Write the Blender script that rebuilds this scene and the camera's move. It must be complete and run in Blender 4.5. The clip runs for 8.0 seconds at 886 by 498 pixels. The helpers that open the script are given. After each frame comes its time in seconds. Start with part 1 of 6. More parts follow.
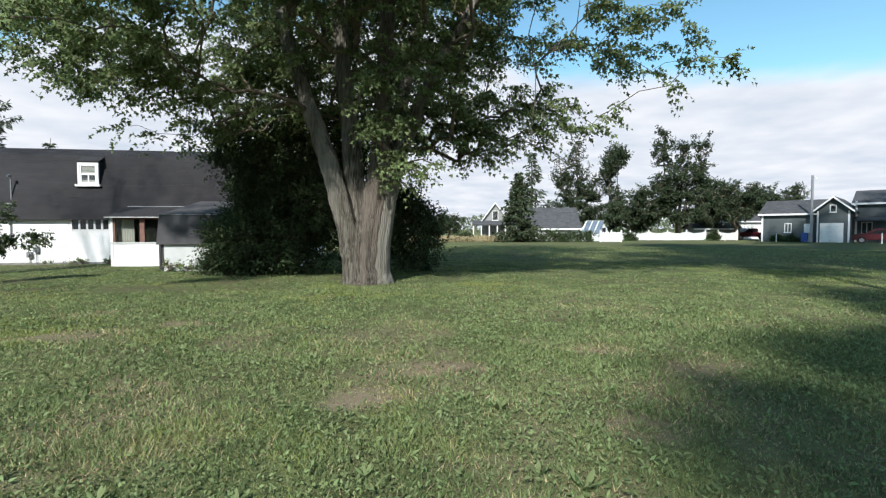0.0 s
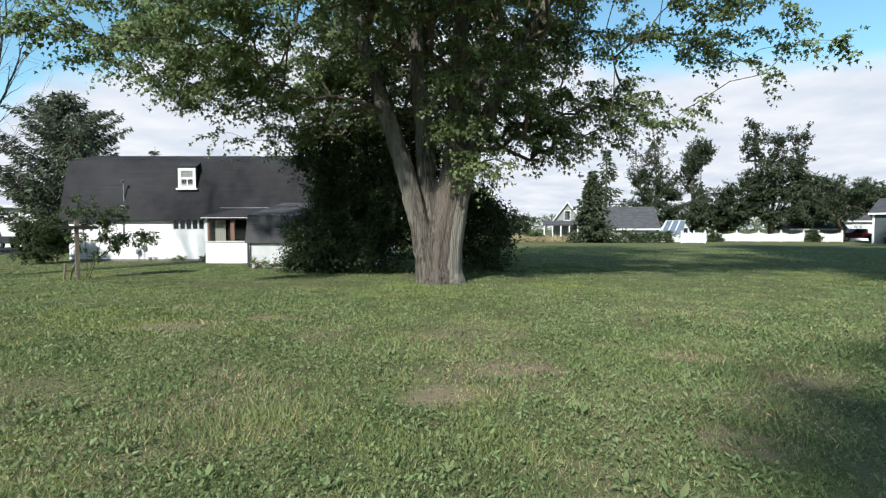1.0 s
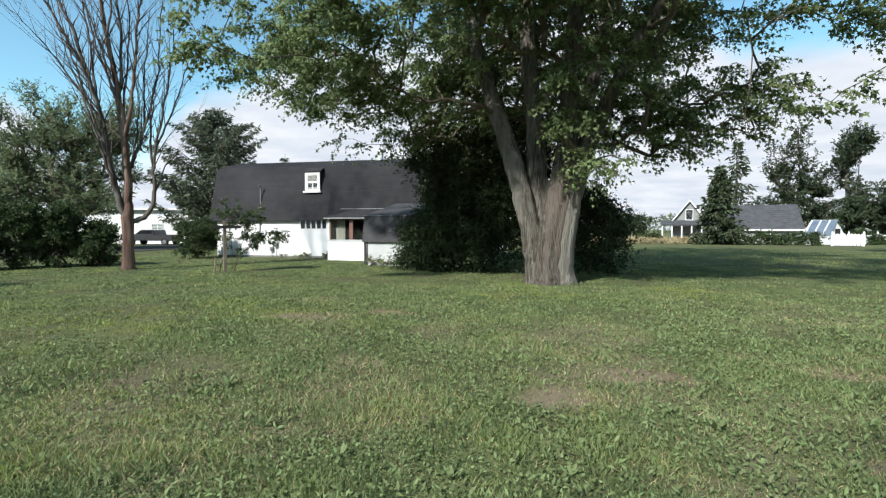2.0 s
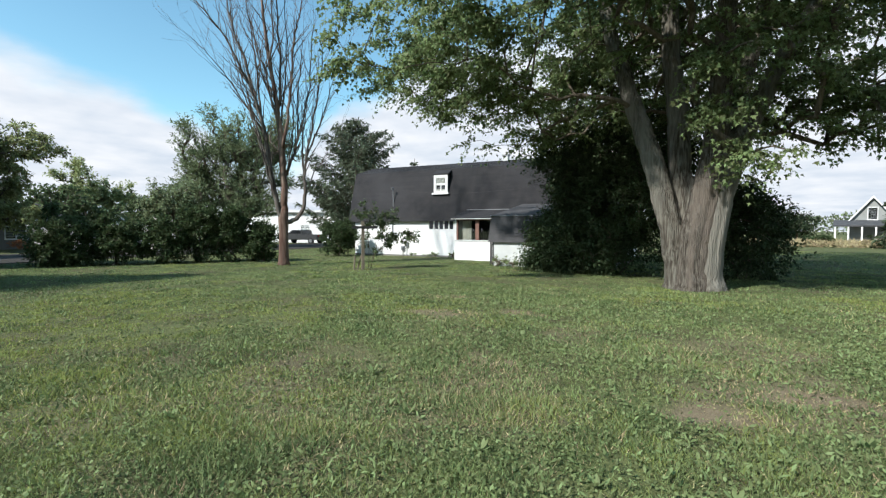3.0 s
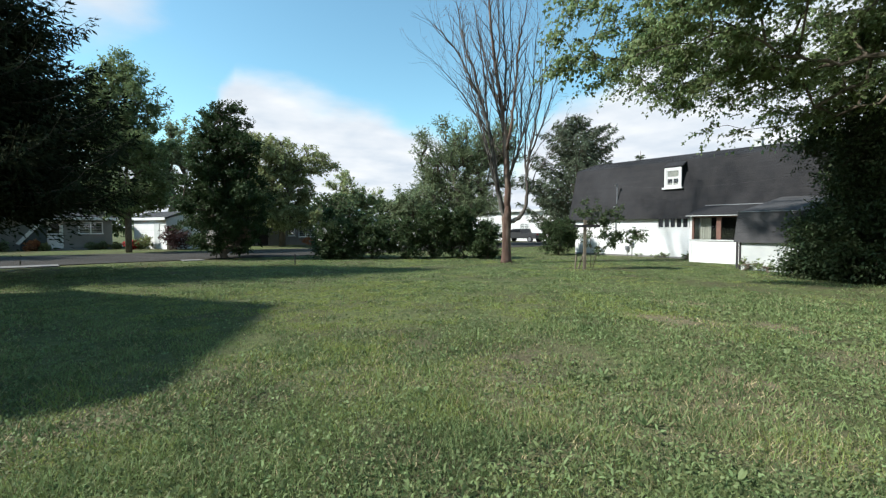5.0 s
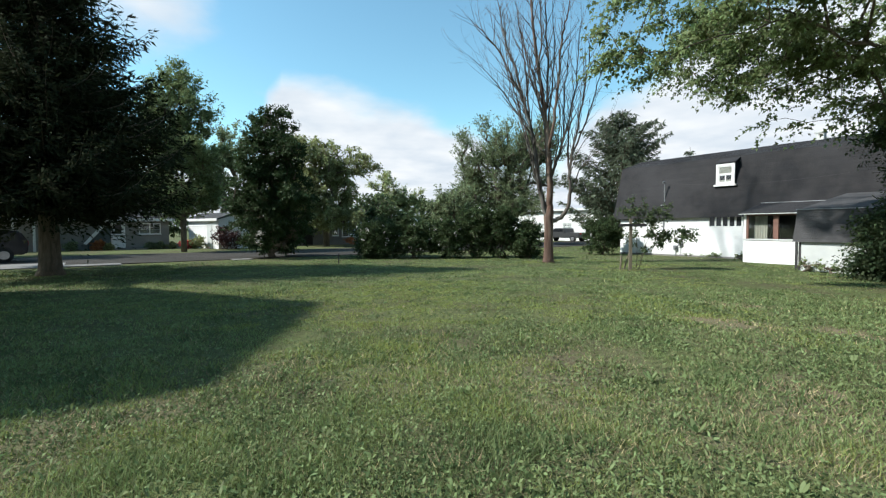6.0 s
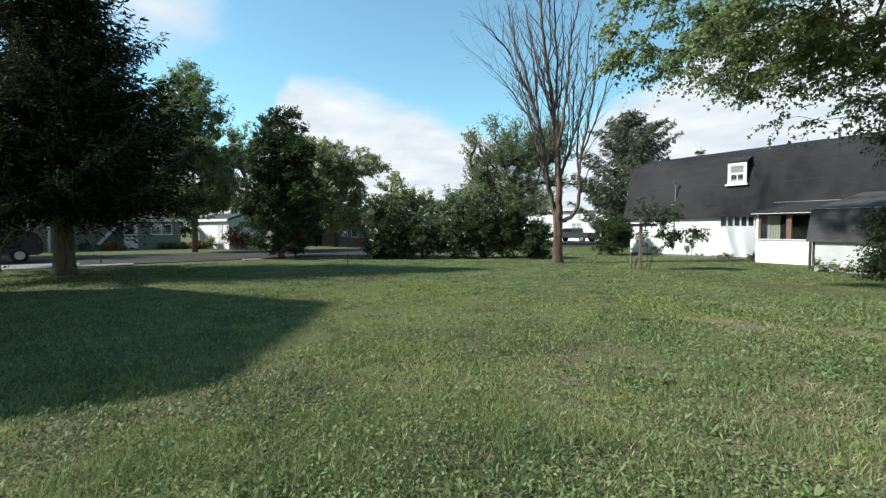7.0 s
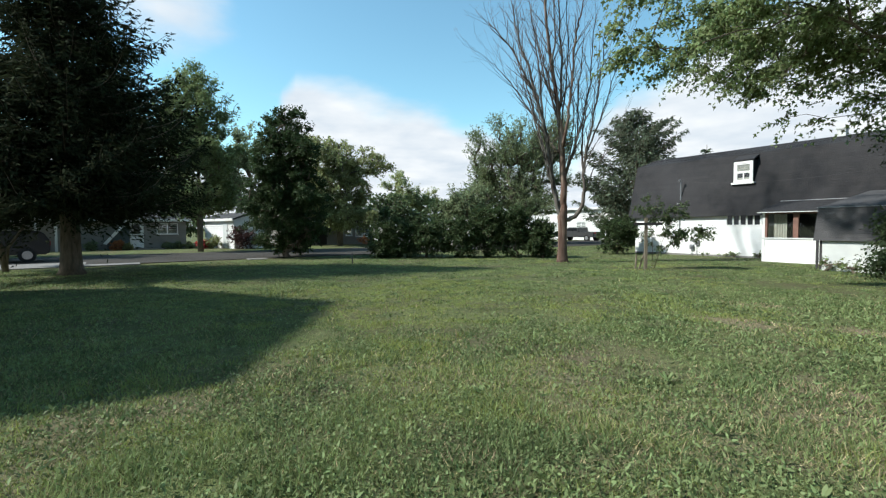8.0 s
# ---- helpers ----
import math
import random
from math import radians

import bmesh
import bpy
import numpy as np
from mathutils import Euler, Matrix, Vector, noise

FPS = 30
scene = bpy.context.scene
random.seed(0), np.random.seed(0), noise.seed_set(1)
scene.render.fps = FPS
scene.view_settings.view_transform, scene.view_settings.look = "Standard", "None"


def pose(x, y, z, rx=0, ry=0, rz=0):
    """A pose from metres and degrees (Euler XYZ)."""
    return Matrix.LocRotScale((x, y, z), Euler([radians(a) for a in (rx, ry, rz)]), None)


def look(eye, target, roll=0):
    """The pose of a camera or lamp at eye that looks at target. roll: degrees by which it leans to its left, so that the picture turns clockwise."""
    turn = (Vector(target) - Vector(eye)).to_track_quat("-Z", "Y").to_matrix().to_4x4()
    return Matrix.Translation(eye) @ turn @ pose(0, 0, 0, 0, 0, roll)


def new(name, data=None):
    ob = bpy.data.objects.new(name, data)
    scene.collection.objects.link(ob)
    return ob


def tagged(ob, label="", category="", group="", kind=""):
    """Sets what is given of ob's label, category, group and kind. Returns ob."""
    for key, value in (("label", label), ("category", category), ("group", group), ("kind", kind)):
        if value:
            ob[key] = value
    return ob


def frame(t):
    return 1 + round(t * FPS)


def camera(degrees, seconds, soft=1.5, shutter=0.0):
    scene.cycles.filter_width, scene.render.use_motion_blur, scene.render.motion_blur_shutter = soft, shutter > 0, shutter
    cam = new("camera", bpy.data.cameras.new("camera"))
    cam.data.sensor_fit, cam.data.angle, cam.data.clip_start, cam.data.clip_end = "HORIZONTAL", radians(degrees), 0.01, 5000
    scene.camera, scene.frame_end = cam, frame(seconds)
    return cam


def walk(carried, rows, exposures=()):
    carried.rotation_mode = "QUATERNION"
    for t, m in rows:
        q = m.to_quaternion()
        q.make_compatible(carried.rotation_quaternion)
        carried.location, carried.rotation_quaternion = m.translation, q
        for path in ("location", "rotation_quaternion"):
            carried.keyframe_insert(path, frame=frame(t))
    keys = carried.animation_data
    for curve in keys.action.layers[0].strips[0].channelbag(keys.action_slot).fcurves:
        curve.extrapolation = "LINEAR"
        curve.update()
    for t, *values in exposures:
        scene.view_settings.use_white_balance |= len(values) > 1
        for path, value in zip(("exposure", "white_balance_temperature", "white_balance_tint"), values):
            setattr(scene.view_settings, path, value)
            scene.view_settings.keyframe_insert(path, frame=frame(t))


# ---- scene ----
cam = camera(85.31, 8.0, 1.25)
PATH = [
    (0, pose(0.328, 0.209, 1.567, 87.65, 0, 0.57) @ pose(0, 0, 0, 0, 0, -0.13)),
    (0.5, pose(0.281, 0.218, 1.569, 87.65, 0, 3.71) @ pose(0, 0, 0, 0, 0, -0.14)),
    (1, pose(0.232, 0.195, 1.564, 87.67, 0, 8.75) @ pose(0, 0, 0, 0, 0, -0.06)),
    (2.5, pose(0.061, 0.116, 1.539, 87.73, 0, 28.37) @ pose(0, 0, 0, 0, 0, 0.13)),
    (3, pose(0.006, 0.075, 1.532, 87.76, 0, 35.83) @ pose(0, 0, 0, 0, 0, 0.21)),
    (3.5, pose(0.000, 0.000, 1.552, 87.66, 0, 43.00) @ pose(0, 0, 0, 0, 0, 0.26)),
    (4, pose(-0.034, -0.026, 1.551, 87.63, 0, 49.88) @ pose(0, 0, 0, 0, 0, 0.23)),
    (4.5, pose(-0.044, -0.042, 1.544, 87.60, 0, 56.32) @ pose(0, 0, 0, 0, 0, 0.09)),
    (5, pose(-0.046, -0.062, 1.548, 87.54, 0, 61.31) @ pose(0, 0, 0, 0, 0, -0.02)),
    (6.5, pose(-0.054, -0.078, 1.548, 87.54, 0, 66.88) @ pose(0, 0, 0, 0, 0, -0.25)),
    (7, pose(-0.055, -0.079, 1.543, 87.55, 0, 67.18) @ pose(0, 0, 0, 0, 0, -0.26)),
    (7.5, pose(-0.056, -0.080, 1.544, 87.48, 0, 67.46) @ pose(0, 0, 0, 0, 0, -0.29)),
    (8, pose(-0.061, -0.071, 1.540, 87.47, 0, 67.71) @ pose(0, 0, 0, 0, 0, -0.34)),
]
walk(cam, PATH, [(0, 0.64, 6300, 12), (2.5, 0.67, 6300, 11), (5, 0.7, 6320, 9), (8, 0.7, 6350, 8)])

# ---- world, sun ----
SUN_AZ = math.atan2(-0.29, -0.957)      # the sun stands south-south-west, behind the first view
SUN_EL = radians(40)
world = bpy.data.worlds.new("sky")
scene.world = world
world.use_nodes = True
wn, wl = world.node_tree.nodes, world.node_tree.links
wn.clear()


def wnode(kind, **kw):
    n = wn.new(kind)
    for k, v in kw.items():
        n.inputs[k].default_value = v
    return n


sky = wn.new("ShaderNodeTexSky")
sky.sky_type, sky.sun_disc = "NISHITA", False
sky.sun_elevation, sky.sun_rotation = SUN_EL, SUN_AZ % (2 * math.pi)
sky.air_density, sky.dust_density, sky.ozone_density = 1.0, 0.4, 1.2
coord = wn.new("ShaderNodeTexCoord")
split = wn.new("ShaderNodeSeparateXYZ")
wl.new(coord.outputs["Generated"], split.inputs[0])


def wmath(op, a, b=None, clamp=False):
    n = wn.new("ShaderNodeMath")
    n.operation, n.use_clamp = op, clamp
    for i, v in enumerate((a, b)):
        if v is None:
            continue
        if isinstance(v, (int, float)):
            n.inputs[i].default_value = v
        else:
            wl.new(v, n.inputs[i])
    return n.outputs[0]


# clouds lie on a flat layer: the direction is divided by its height
height_ = wmath("MAXIMUM", split.outputs[2], 0.0)
low = wmath("ADD", height_, 0.12)
comb = wn.new("ShaderNodeCombineXYZ")
wl.new(wmath("DIVIDE", split.outputs[0], low), comb.inputs[0])
wl.new(wmath("DIVIDE", split.outputs[1], low), comb.inputs[1])
big = wnode("ShaderNodeTexNoise", Scale=0.9, Detail=8.0, Roughness=0.55)
wl.new(comb.outputs[0], big.inputs["Vector"])
# the top of the low cloud bank, by compass bearing (0.5 is north, more is west)
bearing = wmath("ADD", wmath("DIVIDE", wmath("ARCTAN2", wmath("MULTIPLY", split.outputs[0], -1.0), split.outputs[1]), 2 * math.pi), 0.5)
edge = wn.new("ShaderNodeValToRGB")
edge.color_ramp.interpolation = "EASE"
CLOUD_TOP = [(-170, 0.3), (-60, 0.24), (-42, 0.24), (-32, 0.26), (-15, 0.29), (5, 0.40), (35, 0.36), (46, 0.24), (54, 0.12), (59, 0.13), (63.5, 0.205), (70, 0.245), (84.5, 0.266), (88.5, 0.12), (110, 0.14), (170, 0.3)]
for i, (deg, top) in enumerate(CLOUD_TOP):
    e = edge.color_ramp.elements[0] if i == 0 else edge.color_ramp.elements[-1] if i == len(CLOUD_TOP) - 1 else edge.color_ramp.elements.new(0.5 + deg / 360)
    e.position, e.color = 0.5 + deg / 360, (top, top, top, 1)
wl.new(bearing, edge.inputs[0])
lift = wmath("MULTIPLY", wmath("SUBTRACT", big.outputs["Fac"], 0.5), 0.15)
cover = wmath("ADD", wmath("MULTIPLY", wmath("ADD", wmath("SUBTRACT", edge.outputs[0], height_), lift), 17.0), 0.45)
loose = wmath("MULTIPLY", wmath("SUBTRACT", big.outputs["Fac"], 0.66), 6.0)
# one small puff stands higher in the west
puff_x = wmath("MULTIPLY", wmath("SUBTRACT", bearing, 0.5 + 97 / 360), 45.0)
puff_z = wmath("MULTIPLY", wmath("SUBTRACT", height_, 0.39), 9.0)
puff = wmath("ADD", wmath("SUBTRACT", 1.0, wmath("ADD", wmath("MULTIPLY", puff_x, puff_x), wmath("MULTIPLY", puff_z, puff_z))), wmath("MULTIPLY", wmath("SUBTRACT", big.outputs["Fac"], 0.5), 3.0))
loose = wmath("MAXIMUM", loose, puff)
ramp = wn.new("ShaderNodeMapRange")
ramp.interpolation_type = "SMOOTHSTEP"
wl.new(wmath("MAXIMUM", cover, loose), ramp.inputs[0])
shade = wnode("ShaderNodeTexNoise", Scale=2.6, Detail=4.0)
wl.new(comb.outputs[0], shade.inputs["Vector"])
cloudcol = wn.new("ShaderNodeValToRGB")
cloudcol.color_ramp.elements[0].position, cloudcol.color_ramp.elements[1].position = 0.3, 0.7
cloudcol.color_ramp.elements[0].color = (3.7, 4.1, 4.55, 1)
cloudcol.color_ramp.elements[1].color = (5.1, 5.2, 5.3, 1)
wl.new(shade.outputs["Fac"], cloudcol.inputs[0])
mixc = wn.new("ShaderNodeMix")
mixc.data_type = "RGBA"
wl.new(ramp.outputs[0], mixc.inputs["Factor"])
tint = wn.new("ShaderNodeMix")
tint.data_type, tint.blend_type = "RGBA", "MULTIPLY"
tint.inputs["Factor"].default_value = 1.0
tint.inputs["B"].default_value = (0.93, 1.23, 1.1, 1)
wl.new(sky.outputs[0], tint.inputs["A"])
wl.new(tint.outputs["Result"], mixc.inputs["A"])
wl.new(cloudcol.outputs[0], mixc.inputs["B"])
bgn = wnode("ShaderNodeBackground", Strength=0.118)
wl.new(mixc.outputs["Result"], bgn.inputs["Color"])
wout = wn.new("ShaderNodeOutputWorld")
wl.new(bgn.outputs[0], wout.inputs[0])

sun = new("sun", bpy.data.lights.new("sun", "SUN"))
sun.data.energy, sun.data.angle, sun.data.color = 4.3, radians(1.7), (1.0, 0.965, 0.905)
sun.matrix_world = look((0, 0, 0), (-math.sin(SUN_AZ) * math.cos(SUN_EL), -math.cos(SUN_AZ) * math.cos(SUN_EL), -math.sin(SUN_EL)))

# ---- materials ----
def mat(name, base, rough=0.8, var=None, scale=4.0, detail=6.0, bump=0.0, bscale=30.0, metal=0.0, island=0.0, rand=0.0,
        leaf=0.0, spec=0.5, stretch=None, var2=None, scale2=0.6, attr="", sharp=0.15, deep=0.03):
    """A procedural surface: base and var mixed by fine noise, var2 by broad noise, with bump; island/rand vary pieces."""
    m = bpy.data.materials.new(name)
    m.use_nodes = True
    n, l = m.node_tree.nodes, m.node_tree.links
    p = n["Principled BSDF"]
    p.inputs["Roughness"].default_value, p.inputs["Metallic"].default_value = rough, metal
    p.inputs["Specular IOR Level"].default_value = spec
    tc = n.new("ShaderNodeTexCoord")
    vec = tc.outputs["Object"]
    if stretch:
        mp = n.new("ShaderNodeMapping")
        mp.inputs["Scale"].default_value = stretch
        l.new(vec, mp.inputs[0])
        vec = mp.outputs[0]

    def noisef(s, d):
        t = n.new("ShaderNodeTexNoise")
        t.inputs["Scale"].default_value, t.inputs["Detail"].default_value = s, d
        l.new(vec, t.inputs["Vector"])
        return t.outputs["Fac"]

    def ramped(f, a=0.35, b=0.65):
        r = n.new("ShaderNodeMapRange")
        r.inputs[1].default_value, r.inputs[2].default_value = a, b
        l.new(f, r.inputs[0])
        return r.outputs[0]

    def mix(f, a, b):
        x = n.new("ShaderNodeMix")
        x.data_type = "RGBA"
        for k, v in (("Factor", f), ("A", a), ("B", b)):
            if isinstance(v, float):
                x.inputs[k].default_value = v
            elif isinstance(v, tuple):
                x.inputs[k].default_value = (*v, 1)
            else:
                l.new(v, x.inputs[k])
        return x.outputs["Result"]

    col = tuple(base)
    if var:
        col = mix(ramped(noisef(scale, detail), 0.5 - sharp, 0.5 + sharp), col, tuple(var))
    if var2:
        col = mix(ramped(noisef(scale2, 3.0), 0.42, 0.66), col, tuple(var2))
    if attr:
        at = n.new("ShaderNodeAttribute")
        at.attribute_name = attr
        col = mix(at.outputs["Fac"], col, (0.23, 0.18, 0.125))
    if island or rand:
        src = n.new("ShaderNodeNewGeometry").outputs["Random Per Island"] if island else n.new("ShaderNodeObjectInfo").outputs["Random"]
        hs = n.new("ShaderNodeHueSaturation")
        k = island or rand
        for inp, a, b in (("Value", 1 - k, 1 + k), ("Hue", 0.5 - 0.05 * k, 0.5 + 0.05 * k)):
            r = n.new("ShaderNodeMapRange")
            r.inputs[3].default_value, r.inputs[4].default_value = a, b
            l.new(src, r.inputs[0])
            l.new(r.outputs[0], hs.inputs[inp])
        if isinstance(col, tuple):
            hs.inputs["Color"].default_value = (*col, 1)
        else:
            l.new(col, hs.inputs["Color"])
        col = hs.outputs[0]
    if isinstance(col, tuple):
        p.inputs["Base Color"].default_value = (*col, 1)
    else:
        l.new(col, p.inputs["Base Color"])
    if bump:
        b = n.new("ShaderNodeBump")
        b.inputs["Strength"].default_value, b.inputs["Distance"].default_value = bump, deep
        l.new(noisef(bscale, 5.0), b.inputs["Height"])
        l.new(b.outputs[0], p.inputs["Normal"])
    if leaf:
        tr = n.new("ShaderNodeBsdfTranslucent")
        if isinstance(col, tuple):
            tr.inputs[0].default_value = (*col, 1)
        else:
            l.new(col, tr.inputs[0])
        ms = n.new("ShaderNodeMixShader")
        ms.inputs[0].default_value = leaf
        l.new(p.outputs[0], ms.inputs[1])
        l.new(tr.outputs[0], ms.inputs[2])
        l.new(ms.outputs[0], n["Material Output"].inputs[0])
    return m


def leafmat(name, c, k=0.45, tr=0.3, rough=0.55, spec=0.35):
    return mat(name, c, rough, island=k, leaf=tr, spec=spec)


M_ground = mat("turf", (0.075, 0.092, 0.039), 0.95, (0.145, 0.168, 0.066), 9.0, 8.0, 0.9, 60.0, var2=(0.105, 0.098, 0.054), scale2=0.5, attr="dry", spec=0.1)
M_grass = mat("grass_blade", (0.215, 0.27, 0.107), 0.6, island=0.4, leaf=0.36, spec=0.25)
# yellow-green grass, its colour also lightened for the sunlit west of the lawn
M_grasslime = mat("sunny_blade", (0.27, 0.315, 0.095), 0.6, island=0.22, leaf=0.42, spec=0.25)
M_drygrass = mat("dry_blade", (0.40, 0.33, 0.19), 0.75, island=0.35, leaf=0.2, spec=0.2)
M_weed = mat("broadleaf", (0.178, 0.228, 0.095), 0.65, island=0.36, leaf=0.3, spec=0.25)
M_maple = leafmat("maple_leaf", (0.18, 0.228, 0.095), 0.5, 0.48, 0.55, 0.32)
M_shrub = leafmat("shrub_leaf", (0.058, 0.082, 0.036), 0.45, 0.25, 0.65, 0.2)
M_hedge = leafmat("hedge_leaf", (0.062, 0.09, 0.036), 0.5, 0.3, 0.65, 0.2)
M_tree = leafmat("tree_leaf", (0.088, 0.118, 0.054), 0.45, 0.38, 0.7, 0.15)
M_treefar = leafmat("far_leaf", (0.072, 0.096, 0.053), 0.4, 0.38, 0.8, 0.08)
M_treemid = leafmat("midgreen_leaf", (0.185, 0.235, 0.105), 0.45, 0.48, 0.7, 0.15)
M_treelight = leafmat("light_leaf", (0.27, 0.295, 0.135), 0.45, 0.5, 0.65, 0.2)
M_treegrey = leafmat("greygreen_leaf", (0.2, 0.24, 0.13), 0.45, 0.48, 0.7, 0.15)
M_treelime = leafmat("lime_leaf", (0.34, 0.38, 0.18), 0.35, 0.5)
M_pear = leafmat("pear_leaf", (0.05, 0.078, 0.03), 0.45, 0.25, 0.65, 0.2)
M_spruce = leafmat("spruce_needle", (0.034, 0.042, 0.022), 0.4, 0.15, 0.9, 0.04)
M_spruceg = leafmat("spruce_needle_grey", (0.11, 0.132, 0.085), 0.5, 0.38, 0.75, 0.12)
M_sprucegreen = leafmat("spruce_needle_green", (0.065, 0.085, 0.045), 0.45, 0.25, 0.75, 0.12)
M_bark = mat("silver_bark", (0.175, 0.165, 0.135), 0.95, (0.06, 0.05, 0.04), 6.5, 10.0, 1.0, 9.0, stretch=(3.0, 3.0, 0.35), var2=(0.20, 0.19, 0.16), scale2=0.7, spec=0.05, sharp=0.14, deep=0.08)
M_barkscar = mat("furrowed_bark", (0.18, 0.163, 0.135), 0.95, (0.052, 0.042, 0.034), 8.0, 10.0, 1.0, 11.0, stretch=(4.0, 4.0, 0.3), var2=(0.165, 0.14, 0.115), scale2=0.8, spec=0.05, sharp=0.13, deep=0.09)
M_barkred = mat("bare_red_wood", (0.11, 0.058, 0.042), 0.95, (0.32, 0.25, 0.20), 3.0, 9.0, 1.0, 14.0, stretch=(3.0, 3.0, 0.2), var2=(0.075, 0.045, 0.035), scale2=1.3, spec=0.1)
M_barkdark = mat("dark_bark", (0.10, 0.085, 0.065), 0.95, (0.18, 0.15, 0.115), 6.0, 8.0, 0.9, 16.0, stretch=(2.5, 2.5, 0.5), spec=0.1)
M_deadwood = mat("dead_wood", (0.19, 0.175, 0.155), 0.9, (0.055, 0.045, 0.038), 3.0, 7.0, 0.7, 20.0, stretch=(2.0, 2.0, 0.4), var2=(0.13, 0.105, 0.09), scale2=0.5, spec=0.1)
M_white = mat("white_paint", (0.74, 0.74, 0.73), 0.6, (0.68, 0.68, 0.66), 2.5, 6.0, 0.15, 25.0)
M_offwhite = mat("weathered_white", (0.55, 0.57, 0.55), 0.7, (0.47, 0.49, 0.48), 2.0, 7.0, 0.2, 25.0)
M_shingle = mat("black_shingle", (0.022, 0.022, 0.024), 0.9, (0.034, 0.033, 0.034), 1.6, 8.0, 0.8, 40.0, var2=(0.042, 0.041, 0.043), scale2=0.35, spec=0.2, island=0.06)
M_shinglewing = mat("worn_grey_shingle", (0.05, 0.05, 0.053), 0.9, (0.075, 0.074, 0.075), 2.0, 8.0, 0.6, 30.0, spec=0.2)
M_shinglegrey = mat("grey_shingle", (0.058, 0.06, 0.064), 0.9, (0.085, 0.086, 0.088), 2.0, 8.0, 0.6, 30.0, spec=0.2)
M_brownwood = mat("brown_frame", (0.19, 0.095, 0.07), 0.7, (0.13, 0.068, 0.05), 5.0, 5.0, 0.3, 30.0)
M_dark = mat("dark_interior", (0.02, 0.018, 0.016), 0.9, (0.03, 0.027, 0.024), 3.0)
M_curtain = mat("curtain", (0.5, 0.48, 0.42), 0.9, (0.38, 0.36, 0.32), 5.0, stretch=(8, 8, 0.3))
M_carglass = mat("dark_glass", (0.015, 0.017, 0.02), 0.08, (0.02, 0.022, 0.025), 3.0, spec=0.6)


def glass():
    m = bpy.data.materials.new("pane_glass")
    m.use_nodes = True
    n, l = m.node_tree.nodes, m.node_tree.links
    n.clear()
    out, mx, tr, gl = (n.new("ShaderNode" + k) for k in ("OutputMaterial", "MixShader", "BsdfTransparent", "BsdfGlossy"))
    mx.inputs[0].default_value = 0.07
    tr.inputs[0].default_value = (0.93, 0.95, 0.94, 1)
    gl.inputs["Roughness"].default_value = 0.03
    l.new(tr.outputs[0], mx.inputs[1])
    l.new(gl.outputs[0], mx.inputs[2])
    l.new(mx.outputs[0], out.inputs[0])
    return m


M_glass = glass()
M_metal = mat("galvanised", (0.35, 0.36, 0.37), 0.45, (0.25, 0.26, 0.27), 9.0, metal=0.7)
M_black = mat("black_iron", (0.02, 0.02, 0.02), 0.6, (0.035, 0.03, 0.03), 8.0)
M_blue = mat("blue_grey_siding", (0.055, 0.07, 0.072), 0.75, (0.068, 0.084, 0.086), 2.0, 6.0, 0.2, 30.0)
M_grey = mat("grey_siding", (0.18, 0.172, 0.155), 0.75, (0.21, 0.202, 0.185), 2.0, 6.0, 0.2, 30.0)
M_tan = mat("pale_siding", (0.27, 0.28, 0.265), 0.75, (0.23, 0.24, 0.225), 2.0, 6.0, 0.2, 30.0)
M_road = mat("asphalt", (0.042, 0.039, 0.034), 0.95, (0.058, 0.053, 0.047), 3.0, 8.0, 0.5, 80.0, var2=(0.066, 0.061, 0.054), scale2=0.25, spec=0.12)
M_concrete = mat("concrete", (0.22, 0.212, 0.2), 0.9, (0.16, 0.155, 0.145), 3.0, 8.0, 0.3, 60.0)
M_postwood = mat("weathered_post", (0.21, 0.175, 0.125), 0.9, (0.13, 0.105, 0.075), 6.0, 6.0, 0.5, 30.0, stretch=(3, 3, 0.4))
M_red = mat("red_car_paint", (0.075, 0.008, 0.012), 0.35, (0.06, 0.008, 0.012), 3.0)
M_carblack = mat("dark_car_paint", (0.015, 0.015, 0.02), 0.25, (0.02, 0.02, 0.026), 3.0)
M_cargrey = mat("grey_car_paint", (0.035, 0.036, 0.038), 0.35, (0.045, 0.045, 0.047), 3.0)
M_tyre = mat("tyre", (0.015, 0.015, 0.015), 0.9, (0.025, 0.025, 0.025), 9.0)
M_rim = mat("rim", (0.5, 0.5, 0.52), 0.3, (0.4, 0.4, 0.42), 9.0, metal=0.8)
M_lampred = mat("tail_lamp", (0.4, 0.02, 0.02), 0.2)
M_bluebin = mat("blue_plastic", (0.02, 0.06, 0.25), 0.5, (0.025, 0.07, 0.28), 5.0)
M_flower = mat("pale_petal", (0.75, 0.68, 0.70), 0.7, island=0.2, leaf=0.3)
M_orange = mat("orange_petal", (0.35, 0.14, 0.06), 0.7, island=0.3, leaf=0.3)
M_redflower = mat("red_petal", (0.5, 0.03, 0.04), 0.7, island=0.3, leaf=0.2)
M_maroon = leafmat("dark_red_leaf", (0.06, 0.022, 0.02), 0.45, 0.25)
M_solar = mat("greenhouse_glass", (0.10, 0.13, 0.17), 0.15, (0.13, 0.16, 0.2), 2.0, spec=0.6)
M_grassdark = mat("dark_blade", (0.125, 0.172, 0.066), 0.6, island=0.4, leaf=0.25, spec=0.25)


